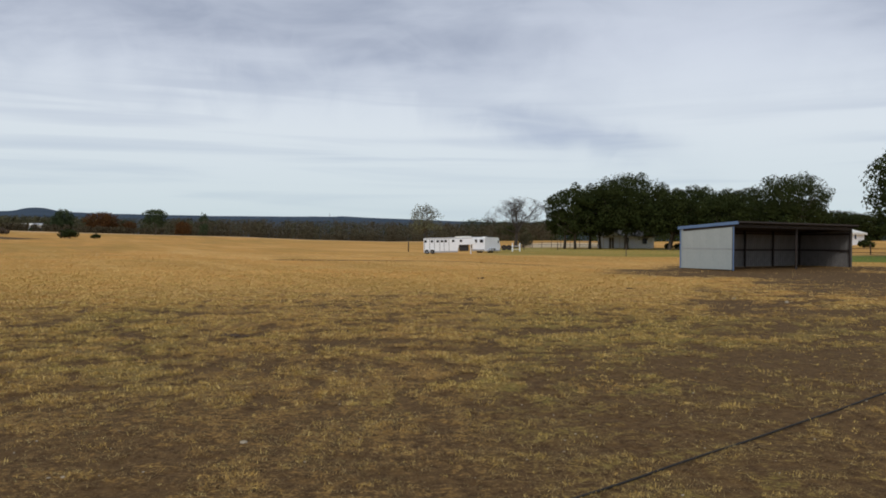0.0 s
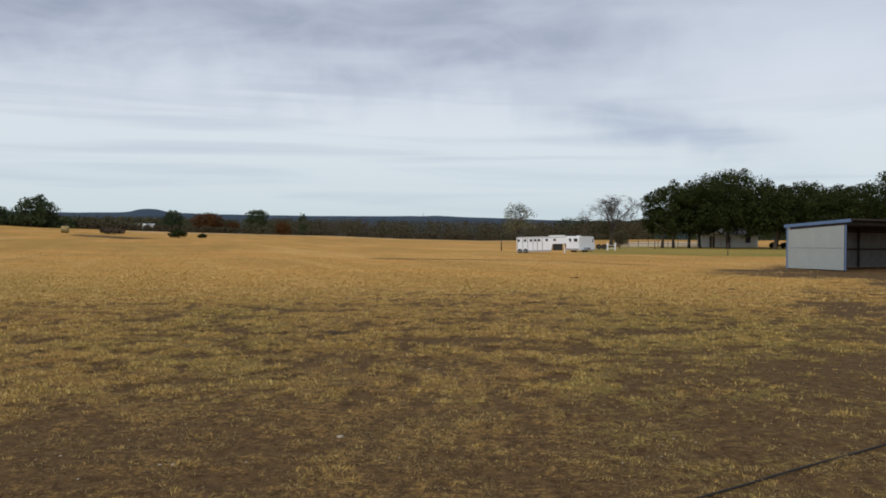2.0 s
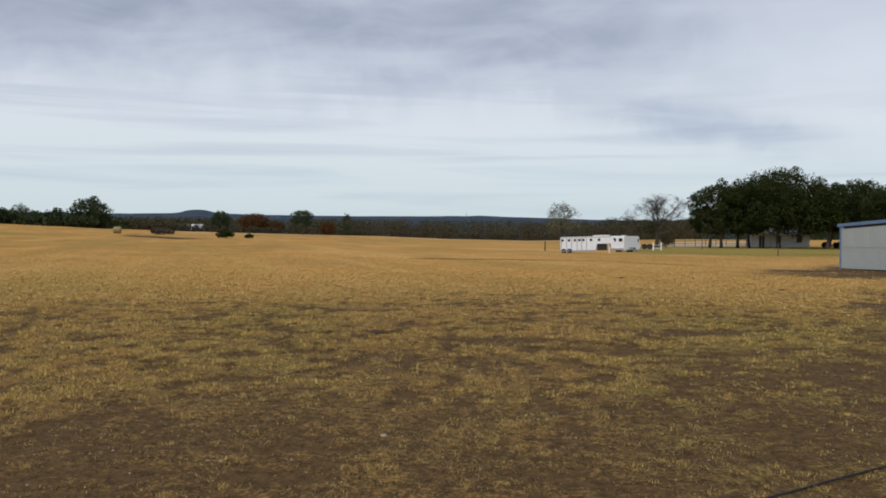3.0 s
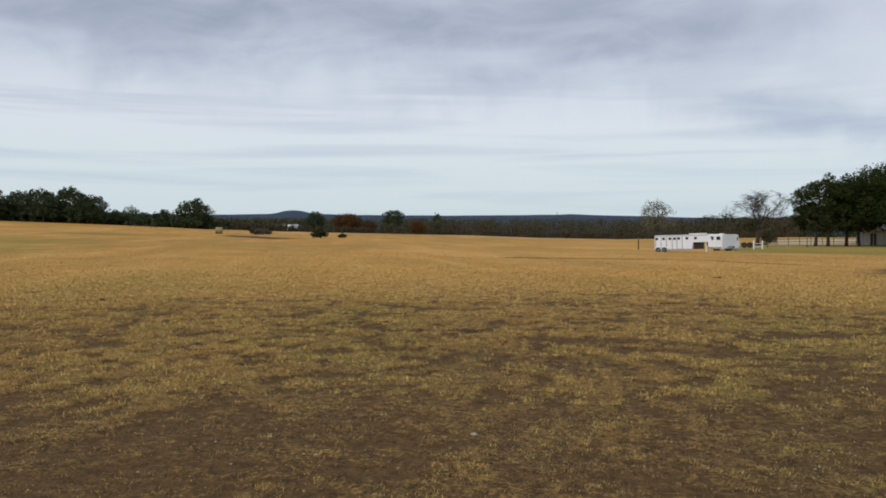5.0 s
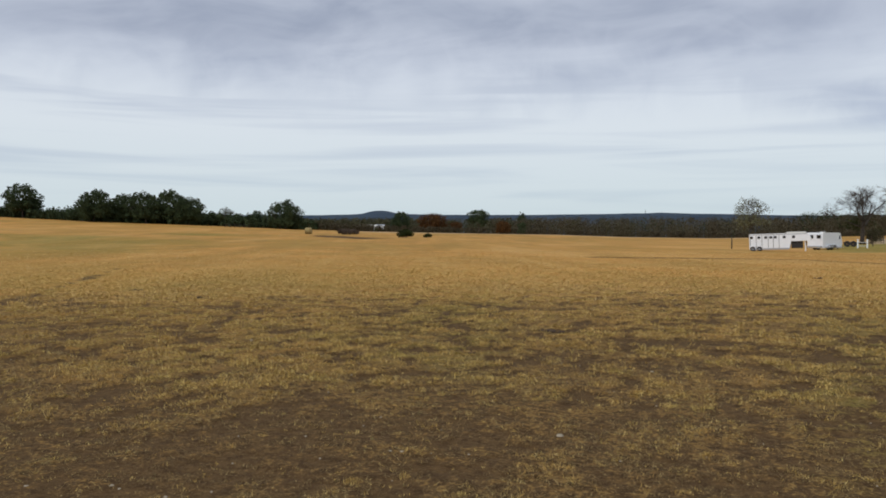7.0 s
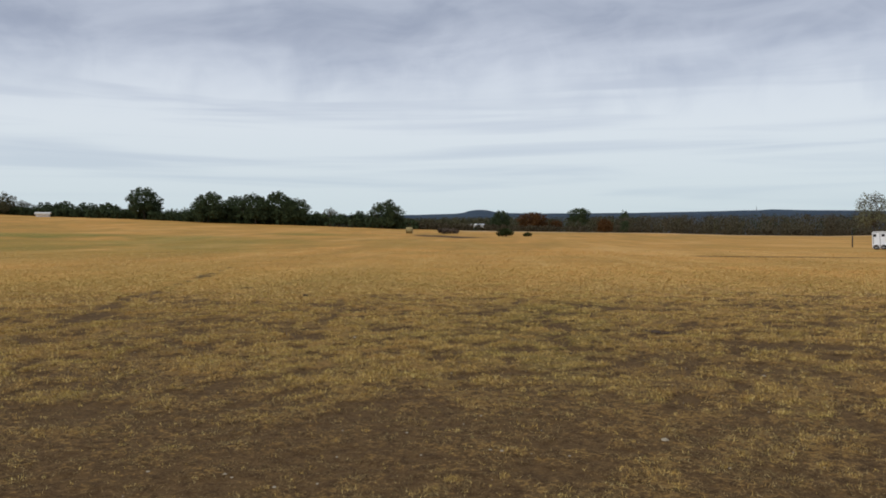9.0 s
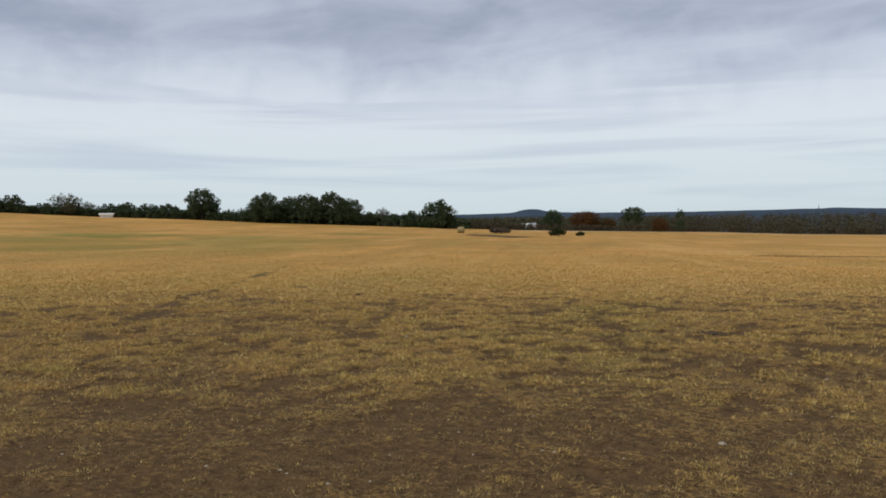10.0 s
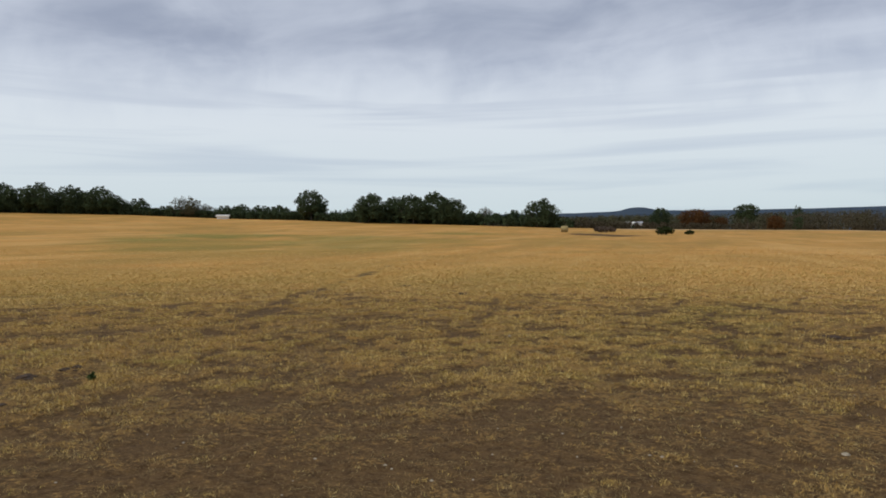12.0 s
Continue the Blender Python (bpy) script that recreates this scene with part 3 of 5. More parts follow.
def bush(name, label, h, w, seed, leaf, count, size, cat="bush", flat=1.0):
    """A low shrub: short stems and leaves down to the ground."""
    rng = np.random.default_rng(seed)
    root = thing(name, (0, 0, 0), 0, label, cat)
    bm = bmesh.new()
    for k in range(7):
        t = k * 0.9
        limb(bm, rng, Vector((0.08 * w * math.cos(t), 0.08 * w * math.sin(t), -0.1)), Vector((math.cos(t) * 0.8, math.sin(t) * 0.8, 1.0)), 0.8 * h, 0.03 * h, 5, 0.3, 3)
    part("stem", bm, M_BARK, root, "", True)
    lob = []
    for k in range(9):
        t, q = 2 * math.pi * k * 0.618, math.sqrt((k + 0.3) / 9)
        lr = 0.5 * min(h, w) * rng.uniform(0.5, 0.75)
        lob.append((max(0.5 * w - lr, 0) * q * math.cos(t), max(0.5 * w - lr, 0) * q * math.sin(t), lr * 0.8 + (h - 1.7 * lr) * (1 - 0.6 * q) * rng.uniform(0.5, 1.0), lr))
    p, f = leaves(rng, lob, count, size, 1.0, 0.1)
    p[:, 2] = np.maximum(p[:, 2], 0.03)
    raw("foliage", p.tolist(), f.tolist(), leaf, root)
    return root


def plant(ob, az, r, turn=0.0, scale=(1, 1, 1), sink=0.05):
    """Sets a thing on the ground; scale stretches its width, depth and height."""
    ob.matrix_basis = Matrix.Translation(spot(az, r, sink)) @ pose(0, 0, 0, 0, 0, -az + turn)
    ob.scale = scale
    return ob


def plant_copy(ob, az, r, turn, scale, label="", sink=0.05):
    """A copy of a tree set elsewhere, turned and stretched."""
    c = copy_thing(ob, Matrix.Translation(spot(az, r, sink)) @ pose(0, 0, 0, 0, 0, -az + turn))
    c.scale = scale
    return tagged(c, label)


# live oaks round the homestead: a wide clump of dark evergreen crowns
oak = tree("live_oak", "large dark green live oak with spreading crown and thick trunk", 13.2, 16.0, 11, M_OAK, 44000, 0.15, 0.20, 0.42, lobes=22, group="homestead oaks")
plant(oak, 13.6, 140, 20)
oak2 = tree("live_oak", "dark green live oak with ragged leafy crown", 11.4, 10.0, 12, M_OAK, 21000, 0.146, 0.22, 0.32, lobes=16, group="homestead oaks", stems=2)
plant(oak2, 9.6, 137, 40)
oak3 = tree("live_oak", "dark green live oak with low wide crown", 11.0, 13.0, 13, M_OAK, 26000, 0.152, 0.29, 0.34, lobes=18, group="homestead oaks", stems=2)
plant(oak3, 18.6, 143, 0)
oak4 = tree("live_oak", "live oak with open airy crown behind the metal shelter", 12.2, 13.5, 14, M_OAK, 24000, 0.146, 0.25, 0.34, lobes=20, group="homestead oaks", dome=0.35)
plant(oak4, 24.6, 138, 0)
plant_copy(oak3, 11.9, 166, 60, (1.0, 0.9, 1.15))
plant_copy(oak2, 11.2, 141, 220, (1.0, 1.0, 1.0))
plant_copy(oak2, 16.4, 136, 150, (1.1, 1.1, 0.98))
plant_copy(oak3, 21.3, 150, 130, (1.0, 1.0, 0.98))
plant_copy(oak2, 20.2, 134, 70, (1.0, 1.0, 0.85))
plant_copy(oak, 33.9, 92, 70, (0.95, 0.95, 1.0), "large dark live oak overhanging beside the white farmhouse")
plant_copy(oak3, 27.6, 210, 10, (1.2, 1.3, 0.66))
plant_copy(oak2, 29.0, 230, 10, (2.0, 1.6, 0.66))

# trees by the trailers
thin = tree("mesquite_tree", "thin half-bare tree with sparse leaves behind the trailers", 9.2, 8.0, 21, M_SPARSE, 3000, 0.11, 0.30, 0.16, lobes=16, bark=M_TWIG, bare=True, twigs=4)
plant(thin, -1.3, 158, 0)
bare = tree("bare_pecan_tree", "leafless grey tree with fan of fine branches", 10.6, 12.5, 23, M_BROWN, 0, 0.10, 0.28, 0.30, bare=True, lobes=16, bark=M_TWIG)
plant(bare, 5.5, 152, 160, (1.2, 1.2, 1.0))

# trees along the left rise
row_oak = tree("hedge_oak", "dark green oak in a dense row on the rise", 9.5, 11.5, 31, M_CEDAR, 7600, 0.25, 0.10, 0.28, lobes=14, group="oak row on the rise")
plant(row_oak, -70.6, 268, 0)
for a, r, t, s in ((-79.5, 272, 30, (1.1, 1.0, 0.95)), (-76.8, 270, 80, (1.0, 1.1, 1.0)), (-74.6, 266, 190, (1.0, 1.0, 0.92)), (-72.6, 272, 140, (1.0, 1.0, 0.98)),
                   (-68.6, 270, 250, (1.05, 1.0, 0.95)), (-66.9, 266, 300, (1.0, 1.0, 0.92)), (-65.9, 268, 20, (0.7, 0.9, 0.66))):
    plant_copy(row_oak, a, r, t, s)
low_oak = tree("scrub_oak", "low dark green scrub oak at the field's edge", 5.6, 8.5, 32, M_CEDAR, 3700, 0.245, 0.05, 0.16, lobes=10, group="scrub oaks along the field edge")
plant(low_oak, -64.4, 268, 0)
for a, r, t, s in ((-58.6, 272, 0, (0.9, 1, 0.85)), (-57.4, 268, 80, (0.9, 1, 0.95)), (-56.0, 272, 160, (0.9, 1, 0.96)), (-54.6, 268, 240, (0.9, 1, 0.98)),
                   (-51.2, 285, 30, (0.9, 1, 0.62)), (-50.0, 285, 130, (0.9, 1, 0.72)), (-38.2, 255, 130, (0.7, 1, 0.72)), (-40.3, 262, 60, (0.7, 1, 0.9)),
                   (-37.1, 236, 200, (0.7, 0.8, 0.95)), (-62.6, 275, 10, (1, 1, 0.7)), (-55.3, 285, 10, (1, 1, 1.0)), (-53.9, 252, 10, (0.75, 0.8, 0.55)),
                   (-49.0, 245, 70, (0.8, 1, 0.8)), (-39.0, 290, 60, (1, 1, 0.9)), (-53.3, 264, 40, (0.7, 0.8, 0.75)), (-52.1, 262, 140, (0.8, 0.8, 0.7)), (-29.1, 277, 30, (0.6, 0.6, 0.28)), (-28.25, 278, 130, (0.65, 0.6, 0.27))):
    plant_copy(low_oak, a, r, t, s)
grey = tree("mesquite_tree", "grey-olive thicket tree with thin foliage", 6.8, 10.5, 33, M_OLIVE, 4185, 0.189, 0.05, 0.14, lobes=12, stems=3, bare=False, bark=M_TWIG)
plant(grey, -61.2, 266, 0)
plant_copy(grey, -60.0, 268, 100, (0.6, 0.7, 0.7))
plant_copy(grey, -39.4, 250, 100, (0.45, 0.6, 0.95))
plant_copy(grey, -33.5, 300, 100, (0.9, 0.9, 0.7))
lone = tree("field_oak", "tall round-topped oak standing alone on the field's edge", 9.5, 9.6, 34, M_CEDAR, 7600, 0.22, 0.18, 0.26, lobes=15)
plant(lone, -52.35, 244, 0, (1.12, 1.12, 1.0))
clump = tree("live_oak", "dark oak in a dense grove on the pasture edge", 8.5, 10.5, 35, M_CEDAR, 8200, 0.222, 0.08, 0.26, lobes=15, group="oak grove", stems=2)
plant(clump, -48.0, 224, 0)
for a, r, t, s in ((-46.2, 228, 40, (0.9, 1, 0.93)), (-44.8, 224, 120, (0.9, 1, 1.0)), (-43.1, 224, 200, (1.0, 1, 1.10)), (-41.9, 222, 300, (0.7, 1, 0.88))):
    plant_copy(clump, a, r, t, s)
round_tree = tree("live_oak", "dense dark green oak with leafy skirt", 8.3, 11.0, 36, M_CEDAR, 8200, 0.222, 0.07, 0.26, lobes=14, stems=3)
plant(round_tree, -35.2, 224, 0)
elm = tree("cedar_elm", "spreading dark tree with bare trunk before the brown woods", 9.4, 9.4, 46, M_CEDAR, 6045, 0.189, 0.36, 0.24, lobes=12, dome=0.3)
plant(elm, -20.75, 298, 0)
plant_copy(lone, -26.6, 300, 190, (0.85, 0.8, 0.86), "dark green tree behind the round shrub")
plant_copy(round_tree, -30.6, 330, 190, (1.1, 0.8, 0.62))
cedar = tree("cedar", "narrow dark cedar tree in the woods", 9.2, 7.0, 37, M_CEDAR, 3255, 0.189, 0.03, 0.14, lobes=10, dome=0.3)
plant(cedar, -17.5, 318, 0, (0.58, 0.58, 1.0))
rust = tree("red_oak", "russet autumn oak before the woods", 8.2, 13.5, 38, M_RUST, 8000, 0.225, 0.05, 0.2, lobes=14, stems=2)
plant(rust, -24.2, 318, 0)
plant_copy(rust, -22.5, 324, 100, (0.5, 0.5, 0.62))
plant_copy(rust, -18.9, 312, 200, (0.5, 0.5, 0.66))
plant_copy(rust, -32.0, 312, 200, (0.6, 0.6, 0.6))
plant_copy(grey, 6.2, 160, 200, (0.36, 0.36, 0.42), "brown-leaved shrub tree beside the bare tree")

# shrubs in the field
shrub = bush("juniper_shrub", "round dark green juniper shrub in the dry field", 2.3, 5.0, 41, M_OAK, 4200, 0.12)
plant(shrub, -26.3, 182)
low = bush("juniper_shrub", "small low dark shrub in the dry field", 1.35, 2.7, 42, M_OAK, 1800, 0.10)
plant(low, -24.6, 190)
brush = bush("brush_pile", "low grey-brown brush pile in the pasture", 1.9, 6.8, 43, M_BRUSH, 3000, 0.15, "brush pile")
plant(brush, -30.6, 196)


def build_woods(name, label, seed, a0, a1, count, mat, r0, r1, top_a, top_e, size=0.31, per=160):
    """Far woods: many small crowns and stems, one sheet of foliage."""
    rng = np.random.default_rng(seed)
    ps, fs, base = [], [], 0
    for _ in range(count):
        a = rng.uniform(a0, a1)
        r = float(np.interp(a, EDGE_A, EDGE_R)) + rng.uniform(r0, r1)
        g = spot(a, r)
        top = EYE + r * math.tan(radians(float(np.interp(a, top_a, top_e)) * rng.uniform(0.88, 1.03)))
        h = max(top - g.z, 2.5)
        w = h * rng.uniform(0.7, 1.1)
        lob = [(g.x + rng.uniform(-0.3, 0.3) * w, g.y + rng.uniform(-0.3, 0.3) * w, 0.0, w * rng.uniform(0.18, 0.3)) for _ in range(6)]
        lob = [(x, y, g.z + (h - q * 0.85) * (1.0 if k == 0 else rng.uniform(0.4, 0.98)), q) for k, (x, y, _, q) in enumerate(lob)]
        lob.append((g.x, g.y, g.z + h * 0.22, w * 0.4))
        p, f = leaves(rng, lob, per, size, 0.9, 0.12)
        p[:, 2] = np.maximum(p[:, 2], g.z)
        ps.append(p)
        fs.append(f + base)
        base += len(p)
        k = 0.02 * h
        q = np.array([(g.x - k, g.y, g.z - 0.3), (g.x + k, g.y, g.z - 0.3), (g.x + k * 0.6, g.y + k, g.z + 0.6 * h), (g.x - k * 0.6, g.y + k, g.z + 0.6 * h)])
        ps.append(q)
        fs.append(np.array([[base, base + 1, base + 2, base + 3]]))
        base += 4
    ob = raw(name, np.vstack(ps).tolist(), np.vstack(fs).tolist(), mat)
    tagged(ob, label, "woods", kind="stuff")


TOP_A = [-36, -30, -26, -22, -16, -8, 0, 4, 9]
TOP_E = [1.5, 1.52, 1.55, 1.57, 1.61, 1.61, 1.48, 1.5, 1.8]
build_woods("far_woods", "brown leafless thicket along the far edge of the pasture", 51, -20, 8.5, 330, M_BROWN, 6, 120, TOP_A, TOP_E)
build_woods("far_woods", "dull olive thicket along the far edge of the pasture", 52, -37, 8.5, 250, M_OLIVE, 20, 140, TOP_A, TOP_E)
build_woods("far_woods", "olive-brown wooded flat beyond the field edge", 59, -37, -17, 300, M_OLIVE, 30, 220, [-37, -30, -24, -17], [1.56, 1.58, 1.60, 1.62])
RISE_A = [-84, -67, -65.5, -64, -60, -56, -52, -50.5, -48.5, -42, -40.5, -36, -33]
RISE_E = [3.5, 3.4, 2.8, 2.3, 2.0, 2.05, 2.15, 2.1, 2.6, 2.5, 2.0, 1.75, 1.45]
build_woods("far_woods", "dark green undergrowth beneath the oaks on the rise", 54, -83, -33, 330, M_CEDAR, 2, 34, RISE_A, RISE_E)
build_woods("far_woods", "dark low scrub at the foot of the oaks", 55, -83, -33, 420, M_CEDAR, -1, 10, [-84, -66, -64, -52, -42, -33], [2.5, 2.4, 2.05, 1.85, 1.45, 1.05], 0.34, 190)
build_woods("far_woods", "dense dark scrub under the oak row", 58, -84, -64, 300, M_CEDAR, -1, 8, [-84, -66, -64], [2.8, 2.75, 2.2], 0.36, 180)
build_woods("far_woods", "grey-brown scrub along the field's far edge", 56, -33, 5, 300, M_BROWN, 0, 14, [-33, -20, -10, 0, 5], [0.85, 0.75, 0.6, 0.5, 0.45], 0.27, 120)
build_woods("far_woods", "dark green trees behind the homestead oaks", 57, 1.4, 34, 300, M_OAK, 20, 110, [1.4, 2.4, 3.2, 4.2, 6, 10, 25, 34], [1.5, 1.9, 1.95, 1.65, 1.75, 1.7, 1.5, 1.3], 0.33, 165)
build_woods("far_woods", "dark green trees scattered along the far edge", 53, -52, 10, 90, M_CEDAR, 30, 150, TOP_A, TOP_E)

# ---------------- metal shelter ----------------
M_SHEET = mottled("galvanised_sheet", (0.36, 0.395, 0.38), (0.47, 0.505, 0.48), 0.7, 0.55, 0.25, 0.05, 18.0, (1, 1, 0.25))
# inner walls: the shelter's interior shade is put into this darker sheet colour
M_SHADED_SHEET = mottled("shaded_inner_sheet", (0.13, 0.12, 0.11), (0.26, 0.25, 0.24), 0.6, 0.7, 0.2, 0.05, 12.0, (1, 1, 0.3))
M_BLUE = mottled("blue_trim", (0.095, 0.17, 0.31), (0.14, 0.22, 0.37), 2.0, 0.45, 0.0, 0.05)
M_ROOFM = mottled("weathered_roof_sheet", (0.20, 0.18, 0.16), (0.33, 0.30, 0.27), 1.2, 0.6, 0.3, 0.05, 20.0)
M_STEEL = mottled("dark_steel", (0.022, 0.017, 0.015), (0.050, 0.037, 0.030), 3.0, 0.8, 0.15, 0.1)
M_TIMBER = mottled("old_timber", (0.07, 0.05, 0.036), (0.15, 0.11, 0.08), 3.0, 0.9, 0.0, 0.3, 20.0, (4, 4, 0.5))
M_WHITE = mottled("white_paint", (0.78, 0.815, 0.86), (0.85, 0.875, 0.90), 0.9, 0.35, 0.0, 0.03)
M_WHITE2 = mottled("off_white_paint", (0.60, 0.58, 0.53), (0.70, 0.68, 0.62), 0.9, 0.6, 0.0, 0.05)
M_GREYP = mottled("grey_paint", (0.30, 0.31, 0.33), (0.42, 0.43, 0.45), 1.5, 0.45, 0.2, 0.03)
M_SEAM = mottled("shadowed_seam_rubber", (0.10, 0.105, 0.115), (0.16, 0.165, 0.175), 3.0, 0.7, 0.0, 0.0)
M_TYRE = mottled("tyre_rubber", (0.018, 0.018, 0.018), (0.035, 0.034, 0.033), 4.0, 0.85, 0.0, 0.1)
M_GLASS = mottled("dark_glass", (0.010, 0.011, 0.013), (0.016, 0.017, 0.020), 1.0, 0.12, 0.0, 0.0)
M_SHINGLE = mottled("grey_shingle", (0.10, 0.095, 0.09), (0.17, 0.16, 0.15), 1.0, 0.9, 0.0, 0.3, 12.0)


def ribbed(width, high, rib=0.24, deep=0.022, thick=0.004):
    """A ribbed metal panel in the xz plane, ribs towards -y."""
    bm = bmesh.new()
    us = []
    n = max(1, round(width / rib))
    for k in range(n):
        c = (k + 0.5) * width / n
        us += [(c - 0.035, 0.0), (c - 0.018, -deep), (c + 0.018, -deep), (c + 0.035, 0.0)]
    line = [(0.0, 0.0)] + us + [(width, 0.0)]
    prism(bm, line + [(u, v + thick) for u, v in reversed(line)], "z", 0.0, high)
    return bm


SH_W, SH_D, SH_F, SH_B = 12.8, 3.9, 2.86, 2.62


def build_shelter():
    root = thing("livestock_shelter", spot(20.95, 48.0), 33.0, "open-fronted pale ribbed metal livestock shelter with blue trim", "shelter")
    at = root.matrix_basis.copy()
    # posts of the open front and the back
    for x in (0.05, SH_W / 2, SH_W - 0.12):  # open front
        part("post", block((x - 0.05, 0.02, -0.3), (x + 0.06, 0.12, SH_F - 0.14), 0.008), M_STEEL, root)
    for k in range(5):
        x = 0.08 + k * (SH_W - 0.16) / 4
        part("post", block((x - 0.05, SH_D - 0.18, -0.3), (x + 0.05, SH_D - 0.08, SH_B - 0.12), 0.008), M_STEEL, root)
    # rails inside the walls
    for z in (1.18, 2.3):
        part("girt", block((0.1, SH_D - 0.08, z - 0.06), (SH_W - 0.1, SH_D - 0.035, z + 0.06), 0.006), M_STEEL, root)
        for x0 in (0.035, SH_W - 0.10):
            part("girt", block((x0, 0.14, z - 0.06), (x0 + 0.05, SH_D - 0.2, z + 0.06), 0.006), M_STEEL, root)
    part("header", block((0.0, 0.0, SH_F - 0.30), (SH_W, 0.06, SH_F - 0.10), 0.006), M_STEEL, root)
    # back wall, side walls; back and right sheets are coloured dark for interior shade
    n = 14
    for k in range(n):
        p = part("panel", ribbed(SH_W / n + 0.003, SH_B - 0.14), M_SHADED_SHEET, root, "wall sheet coloured darker for the shade inside")
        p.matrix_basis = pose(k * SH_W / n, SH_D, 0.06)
    for x, turn in ((0.0, 90), (SH_W, 90)):
        for k in range(4):
            w = SH_D / 4
            z1 = SH_F - 0.05 - (SH_F - SH_B) * (k + 1) / 4
            p = part("panel", ribbed(w + 0.004, z1 - 0.05, deep=0.007), M_SHADED_SHEET if x else M_SHEET, root)
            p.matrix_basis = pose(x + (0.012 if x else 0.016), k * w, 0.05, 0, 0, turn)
    for x0 in (0.004, SH_W - 0.045):
        bm = bmesh.new()
        prism(bm, [(0.13, SH_F - 0.03), (SH_D - 0.2, SH_B - 0.02), (SH_D - 0.2, SH_B - 0.26), (0.13, SH_F - 0.27)], "x", x0, x0 + 0.028)
        part("wall_plate", bm, M_STEEL, root)
    part("wall_plate", block((0.1, SH_D - 0.033, SH_B - 0.24), (SH_W - 0.1, SH_D - 0.006, SH_B - 0.01), 0.004), M_STEEL, root)
    # sloping roof of ribbed sheets, front edge proud of the posts
    tilt = math.degrees(math.atan2(SH_B - SH_F, SH_D))
    for k in range(n):
        p = part("roof_sheet", ribbed(SH_W / n + 0.022, SH_D + 0.5, deep=0.025), M_ROOFM, root)
        p.matrix_basis = pose(k * SH_W / n - 0.03 + k * 0.007, -0.35, SH_F + 0.02, -90 + tilt, 0, 0)
    for y in (0.3, 1.5, 2.7, 3.6):
        z = SH_F - (SH_F - SH_B) * y / SH_D
        part("purlin", block((0.05, y - 0.03, z - 0.13), (SH_W - 0.05, y + 0.03, z - 0.01), 0.005), M_STEEL, root)
    # blue trims: rake board over the side wall, corner flashings
    bm = bmesh.new()
    dz = (SH_F - SH_B) / SH_D
    prism(bm, [(-0.35, SH_F + 0.05 + 0.35 * dz), (SH_D + 0.16, SH_B + 0.05 - 0.16 * dz), (SH_D + 0.16, SH_B - 0.13 - 0.16 * dz), (-0.35, SH_F - 0.13 + 0.35 * dz)], "x", -0.075, -0.035)
    part("rake_trim", bm, M_BLUE, root, "blue metal edge trim")
    bm = bmesh.new()
    prism(bm, [(-0.35, SH_F + 0.05 + 0.35 * dz), (SH_D + 0.16, SH_B + 0.05 - 0.16 * dz), (SH_D + 0.16, SH_B - 0.13 - 0.16 * dz), (-0.35, SH_F - 0.13 + 0.35 * dz)], "x", SH_W + 0.09, SH_W + 0.13)
    part("rake_trim", bm, M_STEEL, root)
    for y0, y1 in ((-0.03, 0.05), (SH_D - 0.06, SH_D + 0.03)):
        part("corner_trim", block((-0.03, y0, 0.02), (-0.012, y1, SH_B - 0.02), 0.003), M_BLUE, root, "blue corner flashing")
    part("lap_seam", block((-0.009, 0.10, 1.28), (-0.004, SH_D - 0.12, 1.31)), M_GREYP, root, "grey overlap of the wall sheets")
    part("eave_trim", block((-0.12, -0.385, SH_F - 0.02), (SH_W + 0.12, -0.355, SH_F + 0.075), 0.004), M_STEEL, root, "dark rusted front edge")
    return at


build_shelter()


# ---------------- horse trailers ----------------
def wheel(root, x, y, r=0.36):
    t = part("wheel", ring(bmesh.new(), r, r * 0.6, 0.11, 22), M_TYRE, root, "black tyre", True)
    t.matrix_basis = pose(x, y, r)
    bm = bmesh.new()
    ring(bm, r * 0.6, 0.06, 0.05, 16)
    part("rim", bm, M_STEEL, t)
    return t


